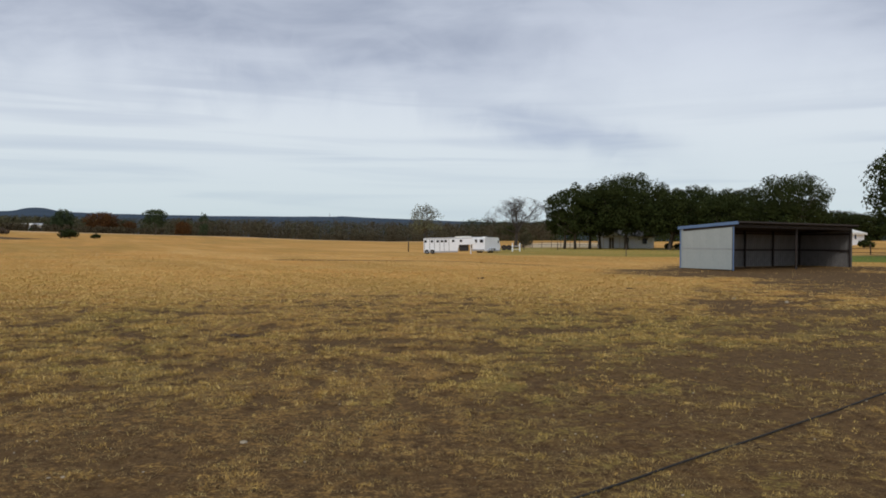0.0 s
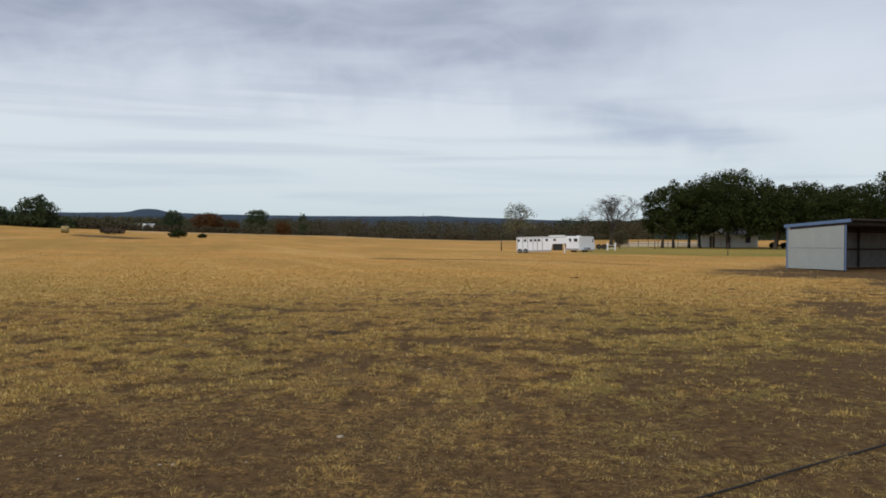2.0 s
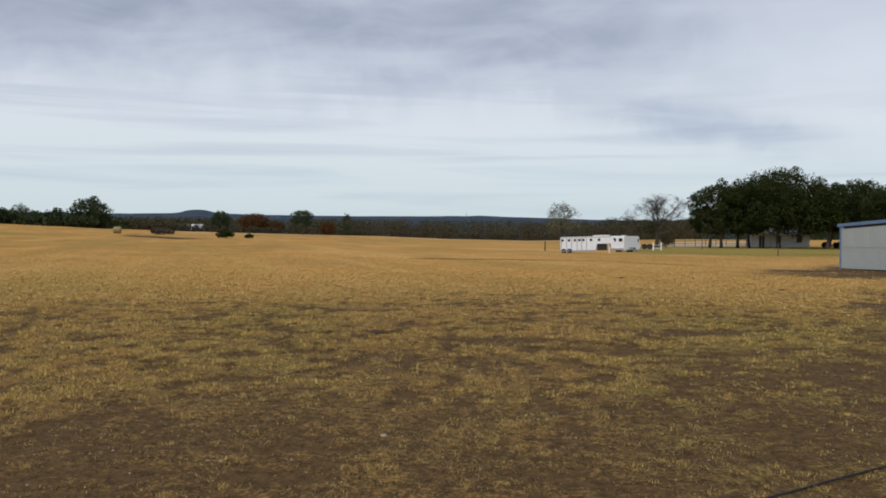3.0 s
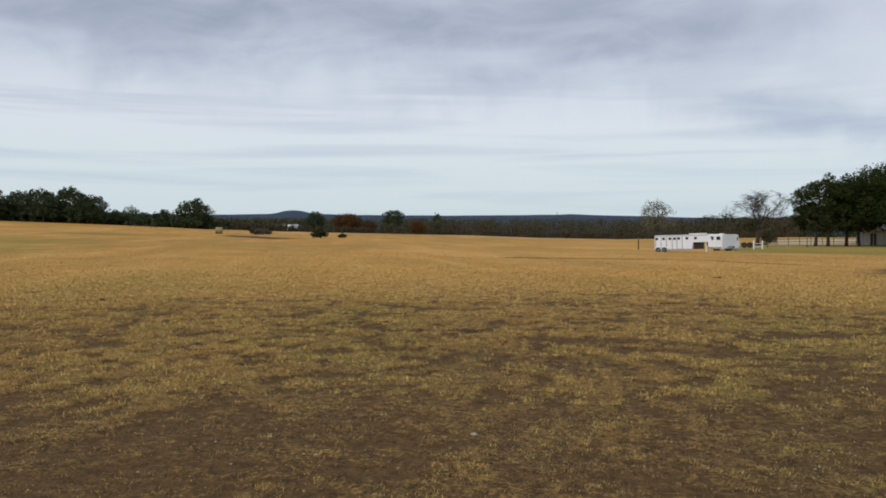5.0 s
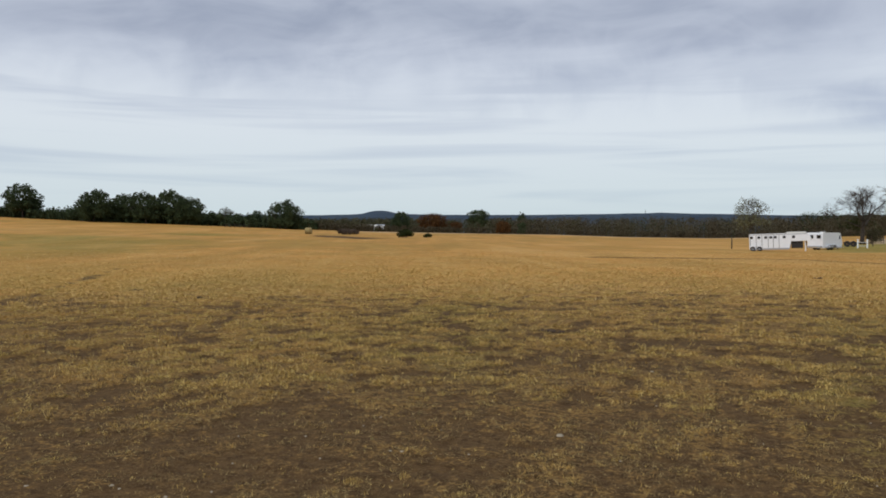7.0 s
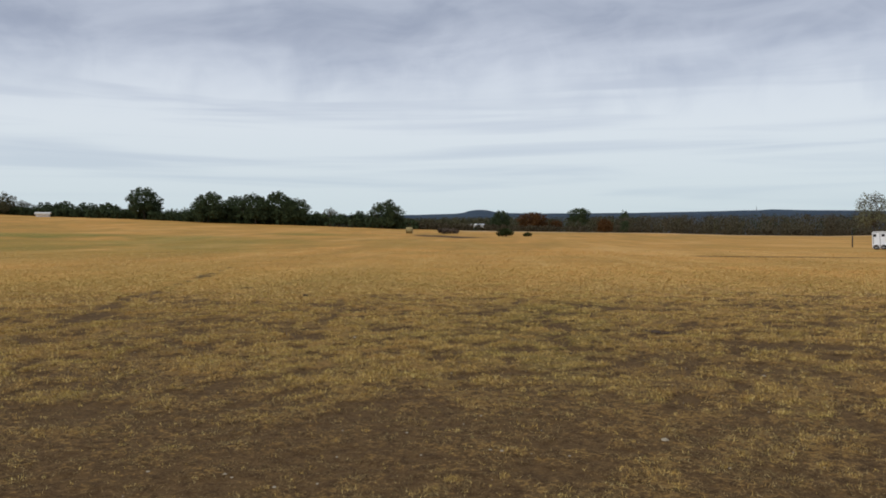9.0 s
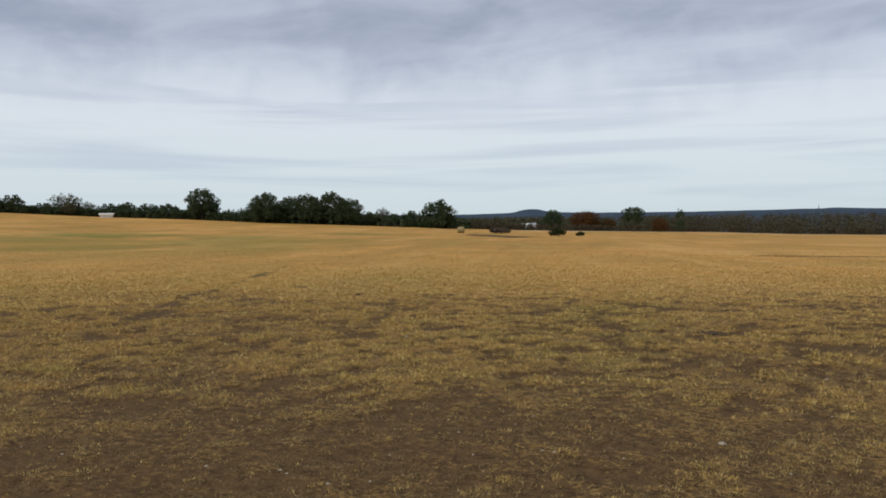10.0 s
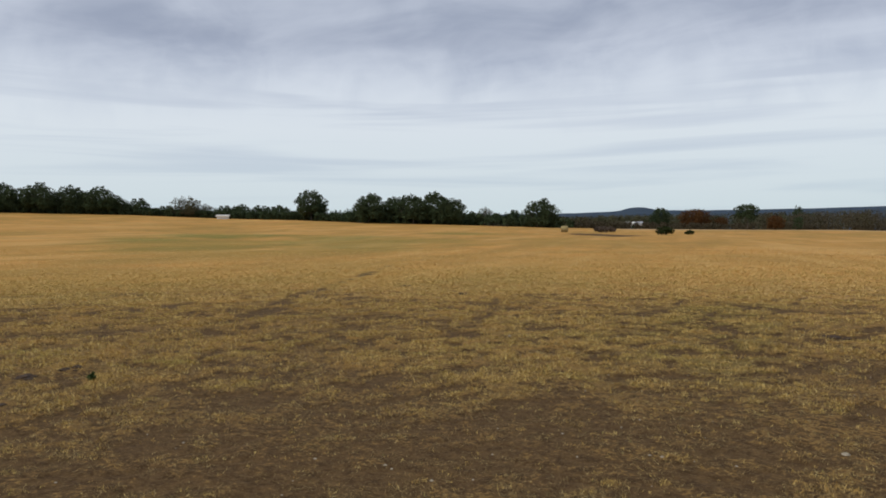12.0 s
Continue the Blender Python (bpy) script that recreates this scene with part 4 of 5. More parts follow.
def build_trailer(at, turn, body=4.75, neck=2.5, group="gooseneck trailers"):
    """A white gooseneck horse trailer; its nose points along +x, its side towards -y."""
    root = thing("horse_trailer", at, turn, "white gooseneck horse trailer parked on dry grass", "trailer", group)
    lo, hi, w = 0.22, 2.2, 2.0
    bm = bmesh.new()
    prism(bm, [(0.0, lo), (body, lo), (body + 0.2, 1.18), (body + neck - 0.12, 1.18), (body + neck, 1.42), (body + neck - 0.25, hi - 0.12), (body + neck - 0.5, hi), (0.12, hi), (0.0, hi - 0.12)], "y", 0.0, w)
    part("body", bm, M_WHITE, root)
    part("skirt", block((0.05, -0.03, lo - 0.08), (body - 0.02, -0.006, lo + 0.12), 0.01), M_GREYP, root)
    part("roof_rail", block((0.1, -0.025, hi - 0.16), (body + neck - 0.45, -0.004, hi - 0.08), 0.008), M_GREYP, root)
    for x in (0.10, 0.99, 1.80, 2.40, 2.94, 3.98, 5.06):
        g = part("window", block((x, -0.035, 1.56), (x + 0.36, -0.006, 1.90), 0.01), M_GREYP, root, "grey window frame")
        part("pane", block((x + 0.03, -0.042, 1.59), (x + 0.33, -0.036, 1.87), 0.002), M_GLASS, g, "black glass")
    for x in (0.16, 0.88, 1.56, 2.31, 2.91, 3.59):
        part("door_panel", block((x, -0.022, lo + 0.16), (x + 0.48, -0.005, 1.50), 0.01), M_WHITE, root)
        part("seam", block((x - 0.065, -0.020, lo + 0.1), (x - 0.008, -0.004, hi - 0.2), 0.003), M_SEAM, root)
    for x in (0.42, 1.22):
        wheel(root, x, 0.02, 0.29)
        wheel(root, x, w - 0.16, 0.29)
    bm = bmesh.new()
    prism(bm, [(0.02, 0.40), (0.10, 0.66), (1.55, 0.66), (1.68, 0.40), (1.6, 0.40), (1.5, 0.60), (0.16, 0.60), (0.09, 0.40)], "y", -0.1, 0.0)
    part("fender", bm, M_WHITE, root)
    # goose neck and landing leg
    part("hitch", tube(bmesh.new(), [Vector((body + neck - 0.6, w / 2, 1.20)), Vector((body + neck - 0.6, w / 2, 0.62))], [0.08, 0.06], 10), M_STEEL, root)
    part("landing_leg", block((body + neck - 0.75, 0.25, -0.12), (body + neck - 0.63, 0.37, 1.19), 0.01), M_WHITE, root)
    part("landing_leg", block((body + neck - 0.75, w - 0.37, -0.12), (body + neck - 0.63, w - 0.25, 1.19), 0.01), M_WHITE, root)
    # added black block: stands in for the shadowed gap under the neck
    part("neck_shade_block", block((body + 0.22, 0.25, 0.28), (body + 1.5, w - 0.25, 1.17), 0.03), M_TYRE, root, "black block added for the shade under the neck")
    part("frame", block((0.3, 0.3, 0.2), (body - 0.1, w - 0.3, lo), 0.02), M_STEEL, root)
    part("roof_pod", block((body - 0.35, 0.3, hi), (body + 1.9, w - 0.3, hi + 0.16), 0.05), M_WHITE2, root)
    return root


def build_stock_trailer(at, turn):
    """A white bumper-pull trailer seen on its rear and side; its tongue points along +x."""
    root = thing("horse_trailer", at, turn, "white bumper-pull horse trailer parked beside the gooseneck", "trailer", "gooseneck trailers")
    ln, w, lo, hi = 4.0, 2.0, 0.26, 2.38
    bm = bmesh.new()
    prism(bm, [(0.0, lo), (ln + 0.35, lo), (ln + 0.6, 1.0), (ln + 0.1, hi - 0.1), (ln - 0.2, hi), (0.12, hi), (0.0, hi - 0.1)], "y", 0.0, w)
    part("body", bm, M_WHITE, root)
    for y in (0.12, 1.08):
        part("rear_door", block((-0.03, y, lo + 0.08), (-0.005, y + 0.8, hi - 0.15), 0.008), M_WHITE, root)
        g = part("window", block((-0.055, y + 0.12, 1.55), (-0.031, y + 0.68, 2.05), 0.008), M_GREYP, root, "grey window frame")
        part("pane", block((-0.064, y + 0.16, 1.59), (-0.056, y + 0.64, 2.01), 0.002), M_GLASS, g, "black glass")
    g = part("window", block((3.75, -0.03, 1.48), (4.05, -0.004, 2.0), 0.008), M_GREYP, root, "grey window frame")
    part("pane", block((3.78, -0.04, 1.52), (4.02, -0.031, 1.96), 0.002), M_GLASS, g, "black glass")
    part("running_board", block((0.4, -0.42, 0.34), (4.2, -0.05, 0.42), 0.01), M_GREYP, root, "grey metal step along the side")
    part("bumper", block((-0.18, 0.05, 0.38), (-0.04, w - 0.05, 0.56), 0.02), M_GREYP, root)
    for x in (1.5, 2.3):
        wheel(root, x, 0.14, 0.34)
        wheel(root, x, w - 0.14, 0.34)
    bm = bmesh.new()
    prism(bm, [(1.0, 0.38), (1.12, 0.70), (2.68, 0.70), (2.8, 0.38), (2.7, 0.38), (2.6, 0.63), (1.2, 0.63), (1.1, 0.38)], "y", -0.26, 0.0)
    part("fender", bm, M_GREYP, root)
    part("tongue", tube(bmesh.new(), [Vector((ln + 0.3, w / 2, 0.48)), Vector((ln + 1.6, w / 2, 0.48))], [0.07, 0.06], 8), M_STEEL, root)
    part("jack", block((ln + 1.3, w / 2 - 0.04, -0.02), (ln + 1.38, w / 2 + 0.04, 0.9), 0.008), M_STEEL, root)
    part("roof_vent", block((1.2, 0.6, hi), (1.7, 1.1, hi + 0.12), 0.03), M_WHITE2, root)
    root.scale = (0.95, 0.95, 0.875)


gooseneck = build_trailer(spot(-1.44, 92.0), -4.0)
gooseneck.matrix_basis = gooseneck.matrix_basis @ pose(0, 0, 0, 0, -1.6, 0)
gooseneck.scale = (0.865, 0.865, 0.865)
build_stock_trailer(spot(3.16, 100.0), 58.0)


# ---------------- houses ----------------
def build_house(name, at, turn, label, wide, deep, wall, rise, mats, windows=(), porch=0.0, chimney=False):
    """A small gabled house; its long front faces -y, ridge along x."""
    root = thing(name, at, turn, label, "house")
    wm, rm = mats
    part("wall", block((0, 0, -0.4), (wide, deep, wall), 0.02), wm, root)
    for x0, x1 in ((0.0, 0.16), (wide - 0.16, wide)):
        bm = bmesh.new()
        prism(bm, [(0, wall - 0.01), (deep, wall - 0.01), (deep / 2, wall + rise)], "x", x0, x1)
        part("gable", bm, wm, root)
    for s in (0, 1):
        bm = bmesh.new()
        lo, hi = (-0.45, deep / 2) if s == 0 else (deep + 0.45, deep / 2)
        dz = 0.45 * rise / (deep / 2)
        prism(bm, [(lo, wall - dz), (hi, wall + rise), (hi, wall + rise + 0.14), (lo, wall - dz + 0.14)], "x", -0.35, wide + 0.35)
        part("roof", bm, rm, root)
    part("fascia", block((-0.3, -0.49, wall - 0.36), (wide + 0.3, -0.455, wall - 0.12), 0.005), M_WHITE2, root)
    for x, z, w, h in windows:
        g = part("window", block((x, -0.05, z), (x + w, -0.002, z + h), 0.01), M_WHITE, root)
        part("pane", block((x + 0.07, -0.058, z + 0.07), (x + w - 0.07, -0.051, z + h - 0.07)), M_GLASS, g, "dark glass")
        part("sill", block((x - 0.05, -0.11, z - 0.06), (x + w + 0.05, -0.003, z), 0.005), M_WHITE, g)
    if porch:
        x0, x1 = porch, porch + 3.0
        for x in (x0, (x0 + x1) / 2, x1):
            part("porch_post", block((x - 0.06, -1.75, -0.3), (x + 0.06, -1.63, wall - 0.1), 0.01), M_WHITE2, root)
        bm = bmesh.new()
        xm = (x0 + x1) / 2
        prism(bm, [(x0 - 0.3, wall - 0.12), (xm, wall + rise * 0.75), (x1 + 0.3, wall - 0.12), (x1 + 0.3, wall + 0.02), (xm, wall + rise * 0.75 + 0.16), (x0 - 0.3, wall + 0.02)], "y", -1.95, 0.6)
        part("porch_roof", bm, rm, root)
        bm = bmesh.new()
        prism(bm, [(x0, wall - 0.11), (x1, wall - 0.11), (xm, wall + rise * 0.72)], "y", -1.8, -1.72)
        part("porch_gable", bm, M_WHITE, root)
        part("door", block((xm - 0.45, -0.06, 0.0), (xm + 0.45, -0.002, 2.05), 0.01), M_TIMBER, root)
    return root


build_house("farm_cottage", spot(11.55, 150.0), -12.0, "pale cottage with grey shingle roof under the oaks", 10.4, 7.0, 2.5, 1.3, (M_WHITE, M_SHINGLE),
            ((4.9, 0.9, 0.9, 1.2), (8.2, 0.8, 1.0, 1.15)), 1.0)
build_house("farmhouse", spot(28.15, 168.0), 40.0, "white farmhouse with pale metal roof beyond the fence", 7.0, 7.5, 2.5, 1.0, (M_WHITE, M_WHITE2),
            ((2.2, 1.2, 0.9, 1.1),))
build_house("field_shed", spot(-29.0, 283.0), 24.0, "low white shed among far trees", 2.7, 2.6, 2.2, 0.35, (M_WHITE, M_WHITE2))
build_house("field_shed", spot(-28.4, 284.0), 30.0, "low white shed with grey roof among far trees", 2.9, 2.6, 2.3, 0.4, (M_WHITE, M_GREYP))
build_house("field_shed", spot(-59.1, 257.0, 0.1), 50.0, "small white shed at the foot of the oaks", 3.6, 2.2, 1.1, 0.25, (M_WHITE, M_WHITE2))
porch_bush = bush("boxwood_bush", "dark rounded bush by the farmhouse wall", 1.7, 3.4, 44, M_OAK, 900, 0.16)
plant(porch_bush, 29.1, 150)
# added bushes: dark stand-ins for the animals in the cottage yard
stand_in_bush = bush("stand_in_bush", "dark low bush standing in for livestock in the cottage yard", 1.3, 1.9, 45, M_OAK, 500, 0.14)
plant(stand_in_bush, 16.5, 142)
copy_thing(stand_in_bush, Matrix.Translation(spot(17.2, 140)) @ pose(0, 0, 0, 0, 0, 80))


# ---------------- fences and posts ----------------
def fence_post(at, high, thick, mat, label, group="pasture fence posts"):
    root = thing("fence_post", at, random.uniform(0, 40), label, "post", group)
    bm = tube(bmesh.new(), [Vector((0, 0, -0.4)), Vector((0, 0, high * 0.5)), Vector((0.02, 0.01, high))], [thick, thick * 0.96, thick * 0.9], 8)
    part("shaft", bm, mat, root, "", True)
    part("cap", tube(bmesh.new(), [Vector((0.02, 0.01, high)), Vector((0.02, 0.01, high + 0.03))], [thick * 0.9, thick * 0.55], 8), mat, root)


fence_post(spot(-2.6, 112.0), 1.42, 0.085, M_STEEL, "dark weathered fence post in the dry field")
fence_post(spot(8.58, 122.0), 1.6, 0.06, M_TIMBER, "grey wooden fence post at the lawn's edge")
fence_post(spot(13.56, 88.0), 1.28, 0.05, M_TIMBER, "thin wooden fence post at the lawn's edge")


def rail_fence(a0, r0, a1, r1, posts, high, rails, mat, label, thick=0.06):
    """Posts with rails between two places, following the ground."""
    root = thing("rail_fence", spot(a0, r0), 0, label, "fence")
    o = root.matrix_basis.translation
    p0, p1 = spot(a0, r0), spot(a1, r1)
    pts = []
    for k in range(posts):
        q = p0.lerp(p1, k / (posts - 1))
        q.z = float(height(q.x, q.y))
        pts.append(q - o)
        part("post", tube(bmesh.new(), [pts[-1] + Vector((0, 0, -0.4)), pts[-1] + Vector((0, 0, high))], [thick, thick * 0.9], 7), mat, root)
    for a, b in zip(pts, pts[1:]):
        for z in rails:
            off = Vector((0, -thick - 0.03, z))
            part("rail", tube(bmesh.new(), [a + off, b + off], [0.032, 0.032], 5), M_STEEL, root)


rail_fence(6.0, 150.0, 12.2, 156.0, 10, 1.35, (0.6, 1.1), M_TIMBER, "weathered brown post and rail fence by the drive")
rail_fence(27.9, 100.0, 34.0, 96.0, 5, 1.25, (0.25, 0.7), M_TIMBER, "dark post and rail paddock fence behind the shelter", 0.08)


rail_fence(-39.4, 216.0, -37.7, 214.0, 6, 0.85, (0.3, 0.75), M_STEEL, "low dark pipe fence at the foot of the far oaks", 0.09)


def radio_mast():
    root = thing("radio_mast", spot(-8.5, 2850.0), 0, "thin grey lattice mast on the far wooded ridge", "mast")
    for k in range(3):
        t = 2.1 * k
        a, b = Vector((2.2 * math.cos(t), 2.2 * math.sin(t), -2)), Vector((0.9 * math.cos(t), 0.9 * math.sin(t), 13))
        part("leg", tube(bmesh.new(), [a, b], [0.6, 0.45], 6), M_GREYP, root)
    part("aerial", tube(bmesh.new(), [Vector((0, 0, 12)), Vector((0, 0, 18))], [0.5, 0.3], 6), M_GREYP, root)
    for z in (3, 7, 11):
        part("brace", tube(bmesh.new(), [Vector((-1.6, -0.9, z)), Vector((1.6, 0.9, z + 1.5))], [0.3, 0.3], 5), M_GREYP, root)


radio_mast()


def white_gate():
    root = thing("white_gate", spot(5.22, 112.0), -5.0, "white painted post gate beside the parked trailers", "gate")
    w = 1.08
    for x in (0.0, w):
        part("post", block((x - 0.08, -0.08, -0.3), (x + 0.08, 0.08, 1.18), 0.02), M_WHITE, root)
    for z in (0.28, 0.74):
        part("rail", block((0.08, -0.03, z), (w - 0.08, 0.03, z + 0.05), 0.01), M_WHITE, root)


white_gate()


def flat_trailer():
    root = thing("flatbed_trailer", spot(4.35, 124.0), -4.0, "small dark flatbed trailer with black tyres", "trailer")
    part("deck", block((0.0, 0.0, 0.58), (3.0, 1.7, 0.70), 0.02), M_TIMBER, root)
    part("frame", block((0.1, 0.1, 0.44), (2.9, 1.6, 0.57), 0.02), M_STEEL, root)
    part("drawbar", tube(bmesh.new(), [Vector((2.9, 0.85, 0.5)), Vector((4.0, 0.85, 0.5))], [0.06, 0.05], 8), M_STEEL, root)
    part("jack", block((3.75, 0.8, -0.05), (3.85, 0.9, 0.7), 0.01), M_STEEL, root)
    for x in (0.55, 1.35):
        wheel(root, x, -0.14, 0.42)
        wheel(root, x, 1.84, 0.42)


flat_trailer()


# ---------------- hay bale ----------------
def hay_bale():
    root = thing("hay_bale", spot(-33.45, 182.0), 20.0, "large round bale of pale hay in the pasture", "hay bale")
    bm = bmesh.new()
    rng = np.random.default_rng(8)
    rows = [(-0.75, 0.58), (-0.72, 0.72), (-0.5, 0.77), (-0.2, 0.76), (0.1, 0.78), (0.4, 0.76), (0.7, 0.73), (0.75, 0.58)]
    rings_ = [[bm.verts.new((x, math.cos(t) * r * (1 + rng.normal() * 0.02), 0.72 + math.sin(t) * r * (1 + rng.normal() * 0.02)))
               for t in (2 * math.pi * k / 24 for k in range(24))] for x, r in rows]
    for a, b in zip(rings_, rings_[1:]):
        for k in range(24):
            bm.faces.new((a[k], a[(k + 1) % 24], b[(k + 1) % 24], b[k]))
    bm.faces.new(rings_[0])
    bm.faces.new(rings_[-1][::-1])
    part("roll", bm, mottled("hay", (0.24, 0.18, 0.07), (0.38, 0.30, 0.13), 4.0, 0.95, 0, 0.6, 30.0, (0.3, 1, 1)), root, "", True)
    for x in (-0.4, 0.0, 0.4):
        ring_ob = part("twine", ring(bmesh.new(), 0.785, 0.76, 0.012, 28), M_TIMBER, root)
        ring_ob.matrix_basis = pose(x, 0, 0.72, 0, 0, 90)


hay_bale()


# ---------------- small things on the ground ----------------
M_HOSE = mottled("black_hose", (0.012, 0.011, 0.010), (0.026, 0.022, 0.019), 6.0, 0.95, 0, 0.1)
M_DUNG = mottled("dried_dung", (0.028, 0.016, 0.009), (0.075, 0.042, 0.022), 8.0, 0.95, 0, 0.8, 40.0)
M_STONE = mottled("pale_limestone", (0.26, 0.215, 0.15), (0.42, 0.36, 0.265), 9.0, 0.9, 0, 0.5, 50.0)
M_WEED = leafy("green_weed_leaf", (0.030, 0.048, 0.014), (0.040, 0.060, 0.018), (0.05, 0.07, 0.024))


def ground_z(x, y):
    return float(height(x, y) + 0.045 * (cover_of(np.array([x]), np.array([y]))[0] - 0.5))


def hose():
    bm = bmesh.new()
    pts = []
    for k in range(61):
        x = -0.9 + 8.4 * k / 60
        y = 4.745 + (x - 0.847) * 0.875 + 0.006 * math.sin(k * 0.7)
        pts.append(Vector((x, y, ground_z(x, y))))
    # stiff enough to bridge small hollows
    lie = np.convolve(np.pad([p.z for p in pts], 5, "edge"), np.ones(11) / 11, "valid")
    for p, z in zip(pts, lie):
        p.z = float(z) + 0.012
    tube(bm, pts, [0.008] * 61, 8)
    ob = part("garden_hose", bm, M_HOSE, None, "", True)
    tagged(ob, "thin black hose lying across bare soil", "hose")


hose()


def rough_lump(size, mat_seed, flat):
    bm = bmesh.new()
    for v in bmesh.ops.create_icosphere(bm, subdivisions=2, radius=size)["verts"]:
        q = 1 + 0.45 * noise.noise(v.co * (2.2 / size) + Vector((mat_seed, mat_seed * 0.37, 0)))
        v.co = Vector((v.co.x * q, v.co.y * q, v.co.z * q * flat + size * flat * 0.55))
    return bm


def lump(name, label, cat, az, r, size, mat, seed, flat=0.5, bits=1):
    """Rough lumps lying together."""
    rng = np.random.default_rng(seed)
    p = spot(az, r)
    at = Matrix.Translation((p.x, p.y, ground_z(p.x, p.y) - 0.01)) @ pose(0, 0, 0, 0, 0, -az + 30 * math.sin(seed))
    if bits == 1:
        ob = tagged(part(name, rough_lump(size, seed, flat), mat), label, cat)
        ob.matrix_basis = at
        return
    root = thing(name, (0, 0, 0), 0, label, cat)
    root.matrix_basis = at
    for k in range(bits):
        s = size * (1.0 if k == 0 else rng.uniform(0.35, 0.8))
        c = part("clod", rough_lump(s, seed + k * 3.1, flat), mat, root)
        if k:
            c.location = (rng.normal() * size * 1.2, rng.normal() * size * 0.8, 0)


for k, (a, r, s, n) in enumerate(((-15.36, 13.2, 0.13, 6), (-71.6, 10.3, 0.12, 5), (-68.4, 10.7, 0.08, 8), (-69.3, 10.6, 0.07, 5), (-62.0, 11.6, 0.06, 6), (-41.2, 21.5, 0.10, 4),
                                  (-33.5, 14.2, 0.07, 4), (-12.5, 21.0, 0.09, 4), (13.8, 27.0, 0.12, 5), (3.0, 33.0, 0.14, 4), (-45.5, 25.0, 0.12, 5), (-72.9, 8.6, 0.07, 5))):
    lump("dung_pile", "dark brown dried dung pile on dry grass", "dung", a, r, s * 0.72, M_DUNG, 60 + k, 0.42, n)
for k, (a, r, s) in enumerate(((-14.63, 6.22, 0.036), (-26.54, 5.68, 0.022), (-27.41, 5.71, 0.020), (-47.1, 5.35, 0.024), (-46.6, 5.3, 0.020), (9.2, 5.95, 0.02),
                               (29.2, 9.0, 0.03), (-43.6, 5.0, 0.022), (-10.2, 5.6, 0.018), (-52.3, 5.6, 0.02), (24.4, 23.2, 0.08), (21.0, 23.4, 0.07), (-8.0, 9.5, 0.03), (-37.6, 12.2, 0.03))):
    lump("stone", "small pale limestone lying on bare soil", "stone", a, r, s * 0.75, M_STONE, 80 + k, 0.7)


def weed(az, r, seed, size=0.11):
    rng = np.random.default_rng(seed)
    p = spot(az, r)
    root = thing("weed", (p.x, p.y, ground_z(p.x, p.y)), 0, "small green leafy weed on bare soil", "weed")
    bm = bmesh.new()
    for k in range(5):
        limb(bm, rng, Vector((0, 0, -0.02)), Vector((math.cos(k * 1.3), math.sin(k * 1.3), 1.2)), size * 1.1, 0.004, 4, 0.2, 3)
    part("stem", bm, M_WEED, root)
    q, f = leaves(rng, [(0, 0, size * 0.7, size * 0.8), (size * 0.5, 0, size * 0.5, size * 0.5)], 60, 0.022)
    q[:, 2] = np.maximum(q[:, 2], 0.005)
    raw("leaf_tuft", q.tolist(), f.tolist(), M_WEED, root)


weed(-67.5, 9.65, 5, 0.06)


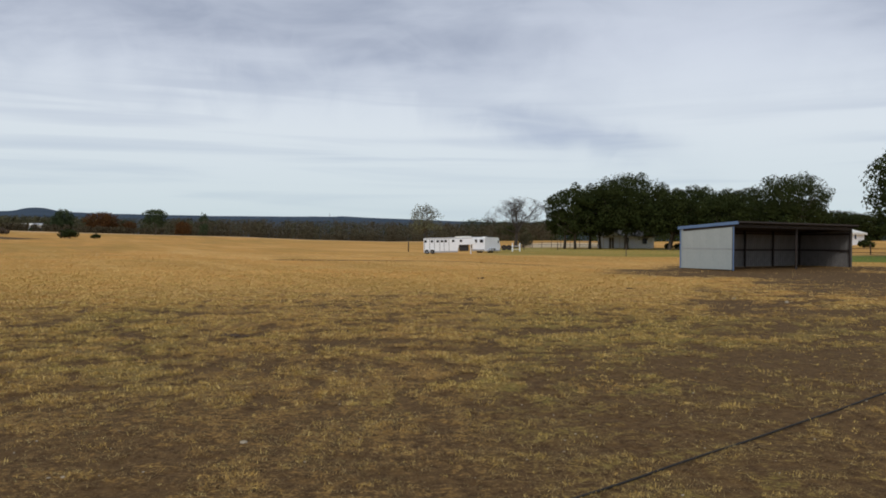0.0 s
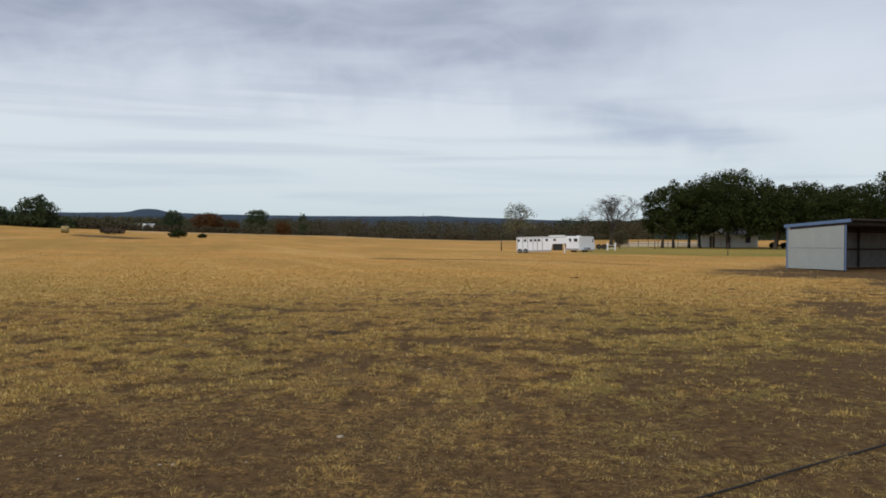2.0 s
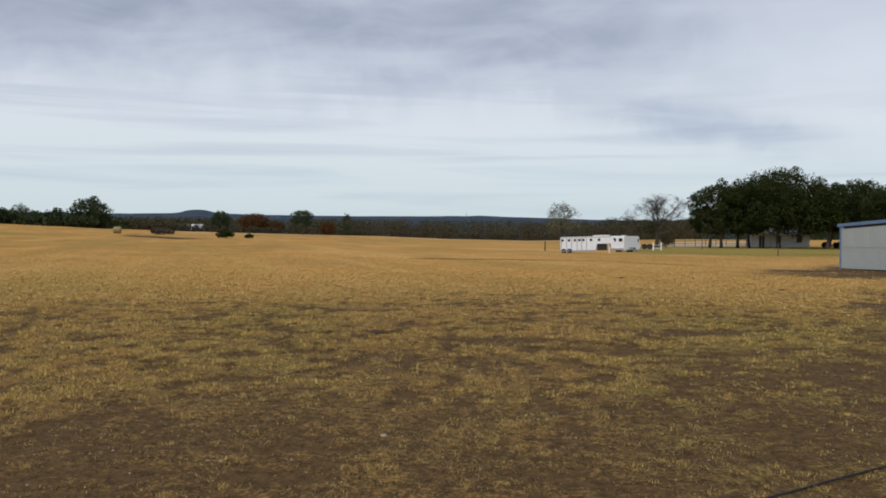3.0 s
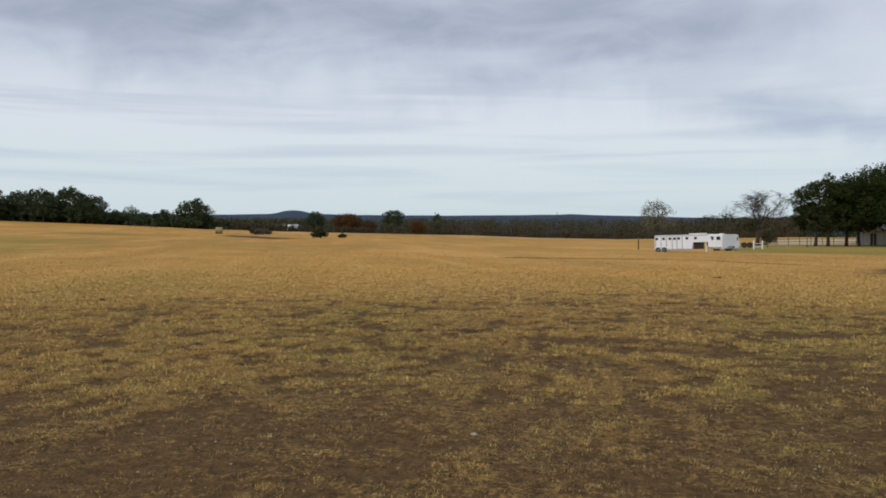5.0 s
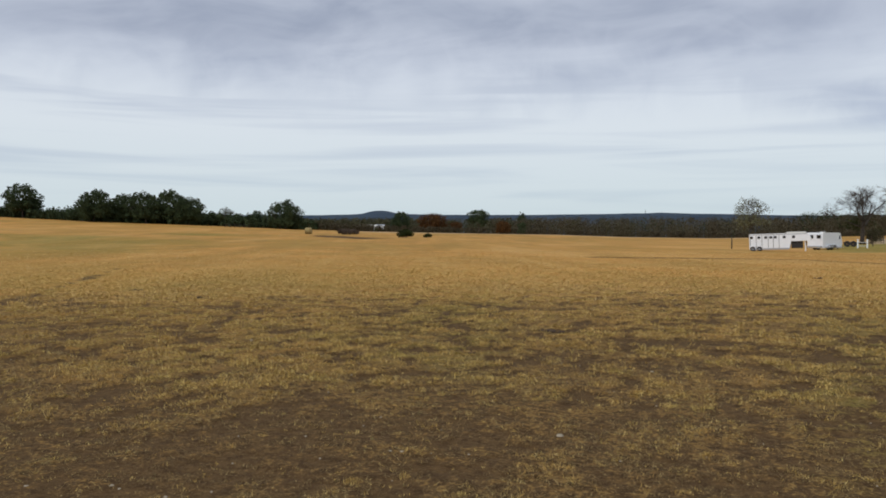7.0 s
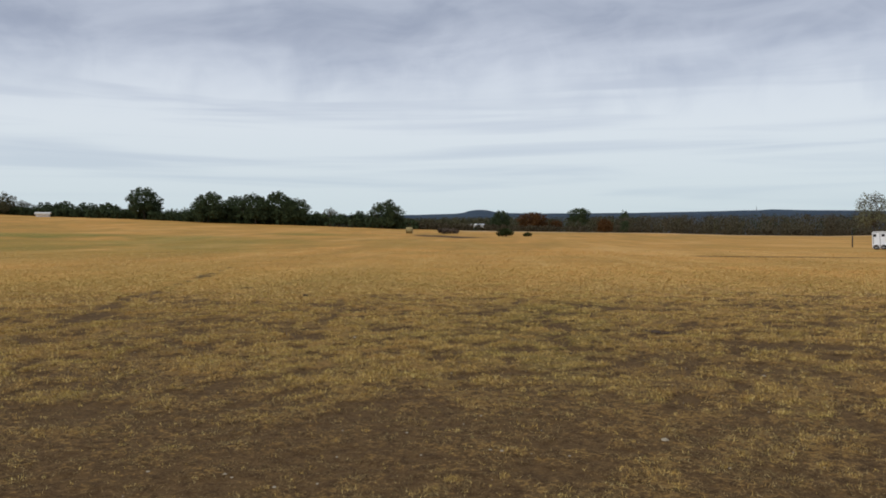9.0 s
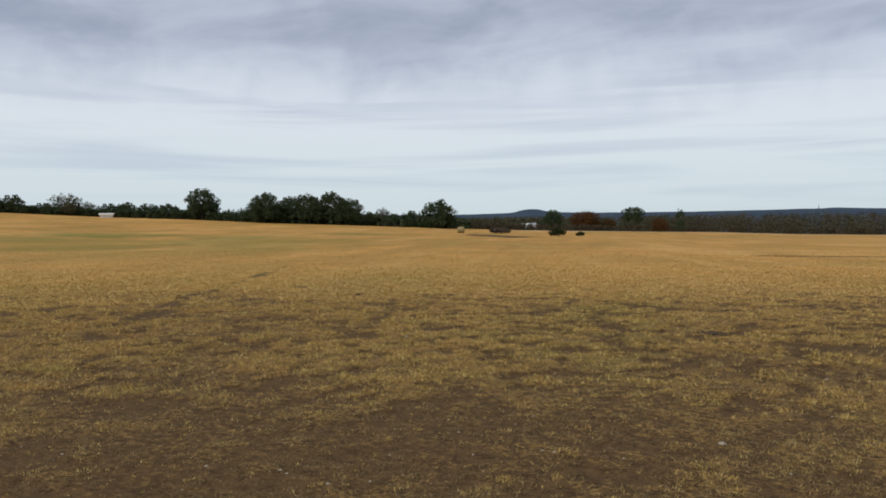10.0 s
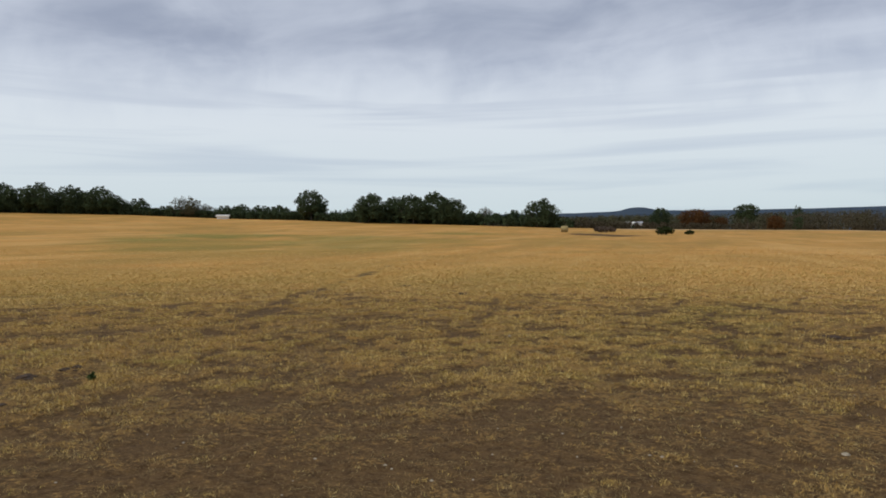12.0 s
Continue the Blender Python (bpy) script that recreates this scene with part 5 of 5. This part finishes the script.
# ---------------- dead grass near the camera ----------------
def build_grass(name, label, seed, count, r0, r1, power, blades, long0, long1, mat, thin, wide, lean0, lean1, thick=0.5, fade=0.5):
    """Grazed tufts of thin dead blades, thick where the soil is covered, with bare gaps between."""
    rng = np.random.default_rng(seed)
    n = count * 5
    az = np.radians(rng.uniform(-76, 36, n))
    k = 2 - power
    r = (r0 ** k + rng.random(n) * (r1 ** k - r0 ** k)) ** (1 / k)
    x, y = r * np.sin(az), r * np.cos(az)
    c = np.clip(cover_of(x, y) + 1.5 * (fbm(x, y, 0.14, 3, 0.65) - 0.5) + 0.6 * (fbm(x + 5, y, 0.5, 2) - 0.5), 0, 1)
    keep = np.nonzero(rng.random(n) < (0.03 + 0.97 * step(thick - 0.22, thick + 0.30, c)) * np.clip((r1 - r) / (fade * r1), 0, 1))[0][:count]
    keep = keep[rng.random(len(keep)) > 1.6 * green_of(x[keep], y[keep]) * (r[keep] > 40)]
    x, y, r, c = x[keep], y[keep], r[keep], c[keep]
    z = height(x, y) + 0.045 * (cover_of(x, y) - 0.5)
    shp = (len(x), blades)
    size = rng.uniform(0.6, 1.25, (len(x), 1)) * (0.65 + 0.45 * c[:, None])
    ln = rng.uniform(long0, long1, shp) * size
    ang = rng.uniform(0, 2 * np.pi, (len(x), 1)) + rng.normal(0, 1.4, shp)
    lean = rng.uniform(lean0, lean1, shp)
    lean = lean + (1.35 - lean) * 0.5 * step(14, 26, r)[:, None]
    spread = wide * size * np.sqrt(rng.random(shp))
    turn = rng.uniform(0, 2 * np.pi, shp)
    bx, by = x[:, None] + spread * np.cos(turn), y[:, None] + spread * np.sin(turn)
    wd = (thin + 0.00022 * r[:, None]) * rng.uniform(0.6, 1.4, shp)
    dx, dy = -np.sin(ang) * wd, np.cos(ang) * wd
    tx, ty = bx + ln * np.sin(lean) * np.cos(ang), by + ln * np.sin(lean) * np.sin(ang)
    lift = rng.uniform(0.0, 0.012, shp)
    bz = z[:, None] - 0.006 + lift
    tz = z[:, None] + lift + ln * np.cos(lean)
    p = np.stack([np.stack([bx - dx, by - dy, bz], -1), np.stack([bx + dx, by + dy, bz], -1), np.stack([tx, ty, tz], -1)], 2).reshape(-1, 3)
    me = bpy.data.meshes.new(name)
    me.vertices.add(len(p))
    me.vertices.foreach_set("co", p.reshape(-1))
    me.loops.add(len(p))
    me.loops.foreach_set("vertex_index", np.arange(len(p), dtype=np.int32))
    me.polygons.add(len(p) // 3)
    me.polygons.foreach_set("loop_start", np.arange(0, len(p), 3, dtype=np.int32))
    me.update(calc_edges=True)
    me.materials.append(mat)
    tagged(new(name, me), label, "grass", kind="stuff")


build_grass("dead_grass", "flattened dead straw litter on bare soil", 91, 42000, 4.2, 20.0, 1.2, 6, 0.012, 0.055, M_LITTER, 0.0006, 0.10, 1.2, 1.56, 0.30)
build_grass("dead_grass", "short dead straw grass tufts on bare soil", 93, 11000, 4.4, 14.0, 1.0, 8, 0.012, 0.036, M_BLADE, 0.0007, 0.04, 0.5, 1.4, 0.62)
build_grass("dead_grass", "dry straw grass tufts across the pasture", 92, 52000, 7.5, 44.0, 1.15, 8, 0.025, 0.062, M_BLADE, 0.0009, 0.06, 0.45, 1.35, 0.64)
build_grass("dead_grass", "bleached straw grass standing over the far pasture", 94, 46000, 20.0, 95.0, 1.45, 4, 0.04, 0.105, M_BLEACHED, 0.002, 0.16, 0.5, 1.2, 0.40, 0.8)


def build_pebbles():
    """Pale grit strewn over the bare soil near the camera."""
    rng = np.random.default_rng(97)
    bm = bmesh.new()
    for k in range(150):
        a, r = radians(rng.uniform(-76, 36)), 4.4 + 9.0 * rng.random() ** 1.8
        x, y = r * math.sin(a), r * math.cos(a)
        s = rng.uniform(0.003, 0.008) * (1 + 0.04 * r)
        m = Matrix.Translation((x, y, float(height(x, y)) + 0.002)) @ Matrix.Rotation(rng.uniform(0, 6), 4, "Z") @ Matrix.Diagonal((s * rng.uniform(0.8, 1.6), s, s * 0.7, 1))
        bmesh.ops.create_icosphere(bm, subdivisions=1, radius=1.0, matrix=m)
    tagged(part("pebbles", bm, M_STONE), "pale grit strewn over bare brown soil", "pebbles", kind="stuff")


build_pebbles()
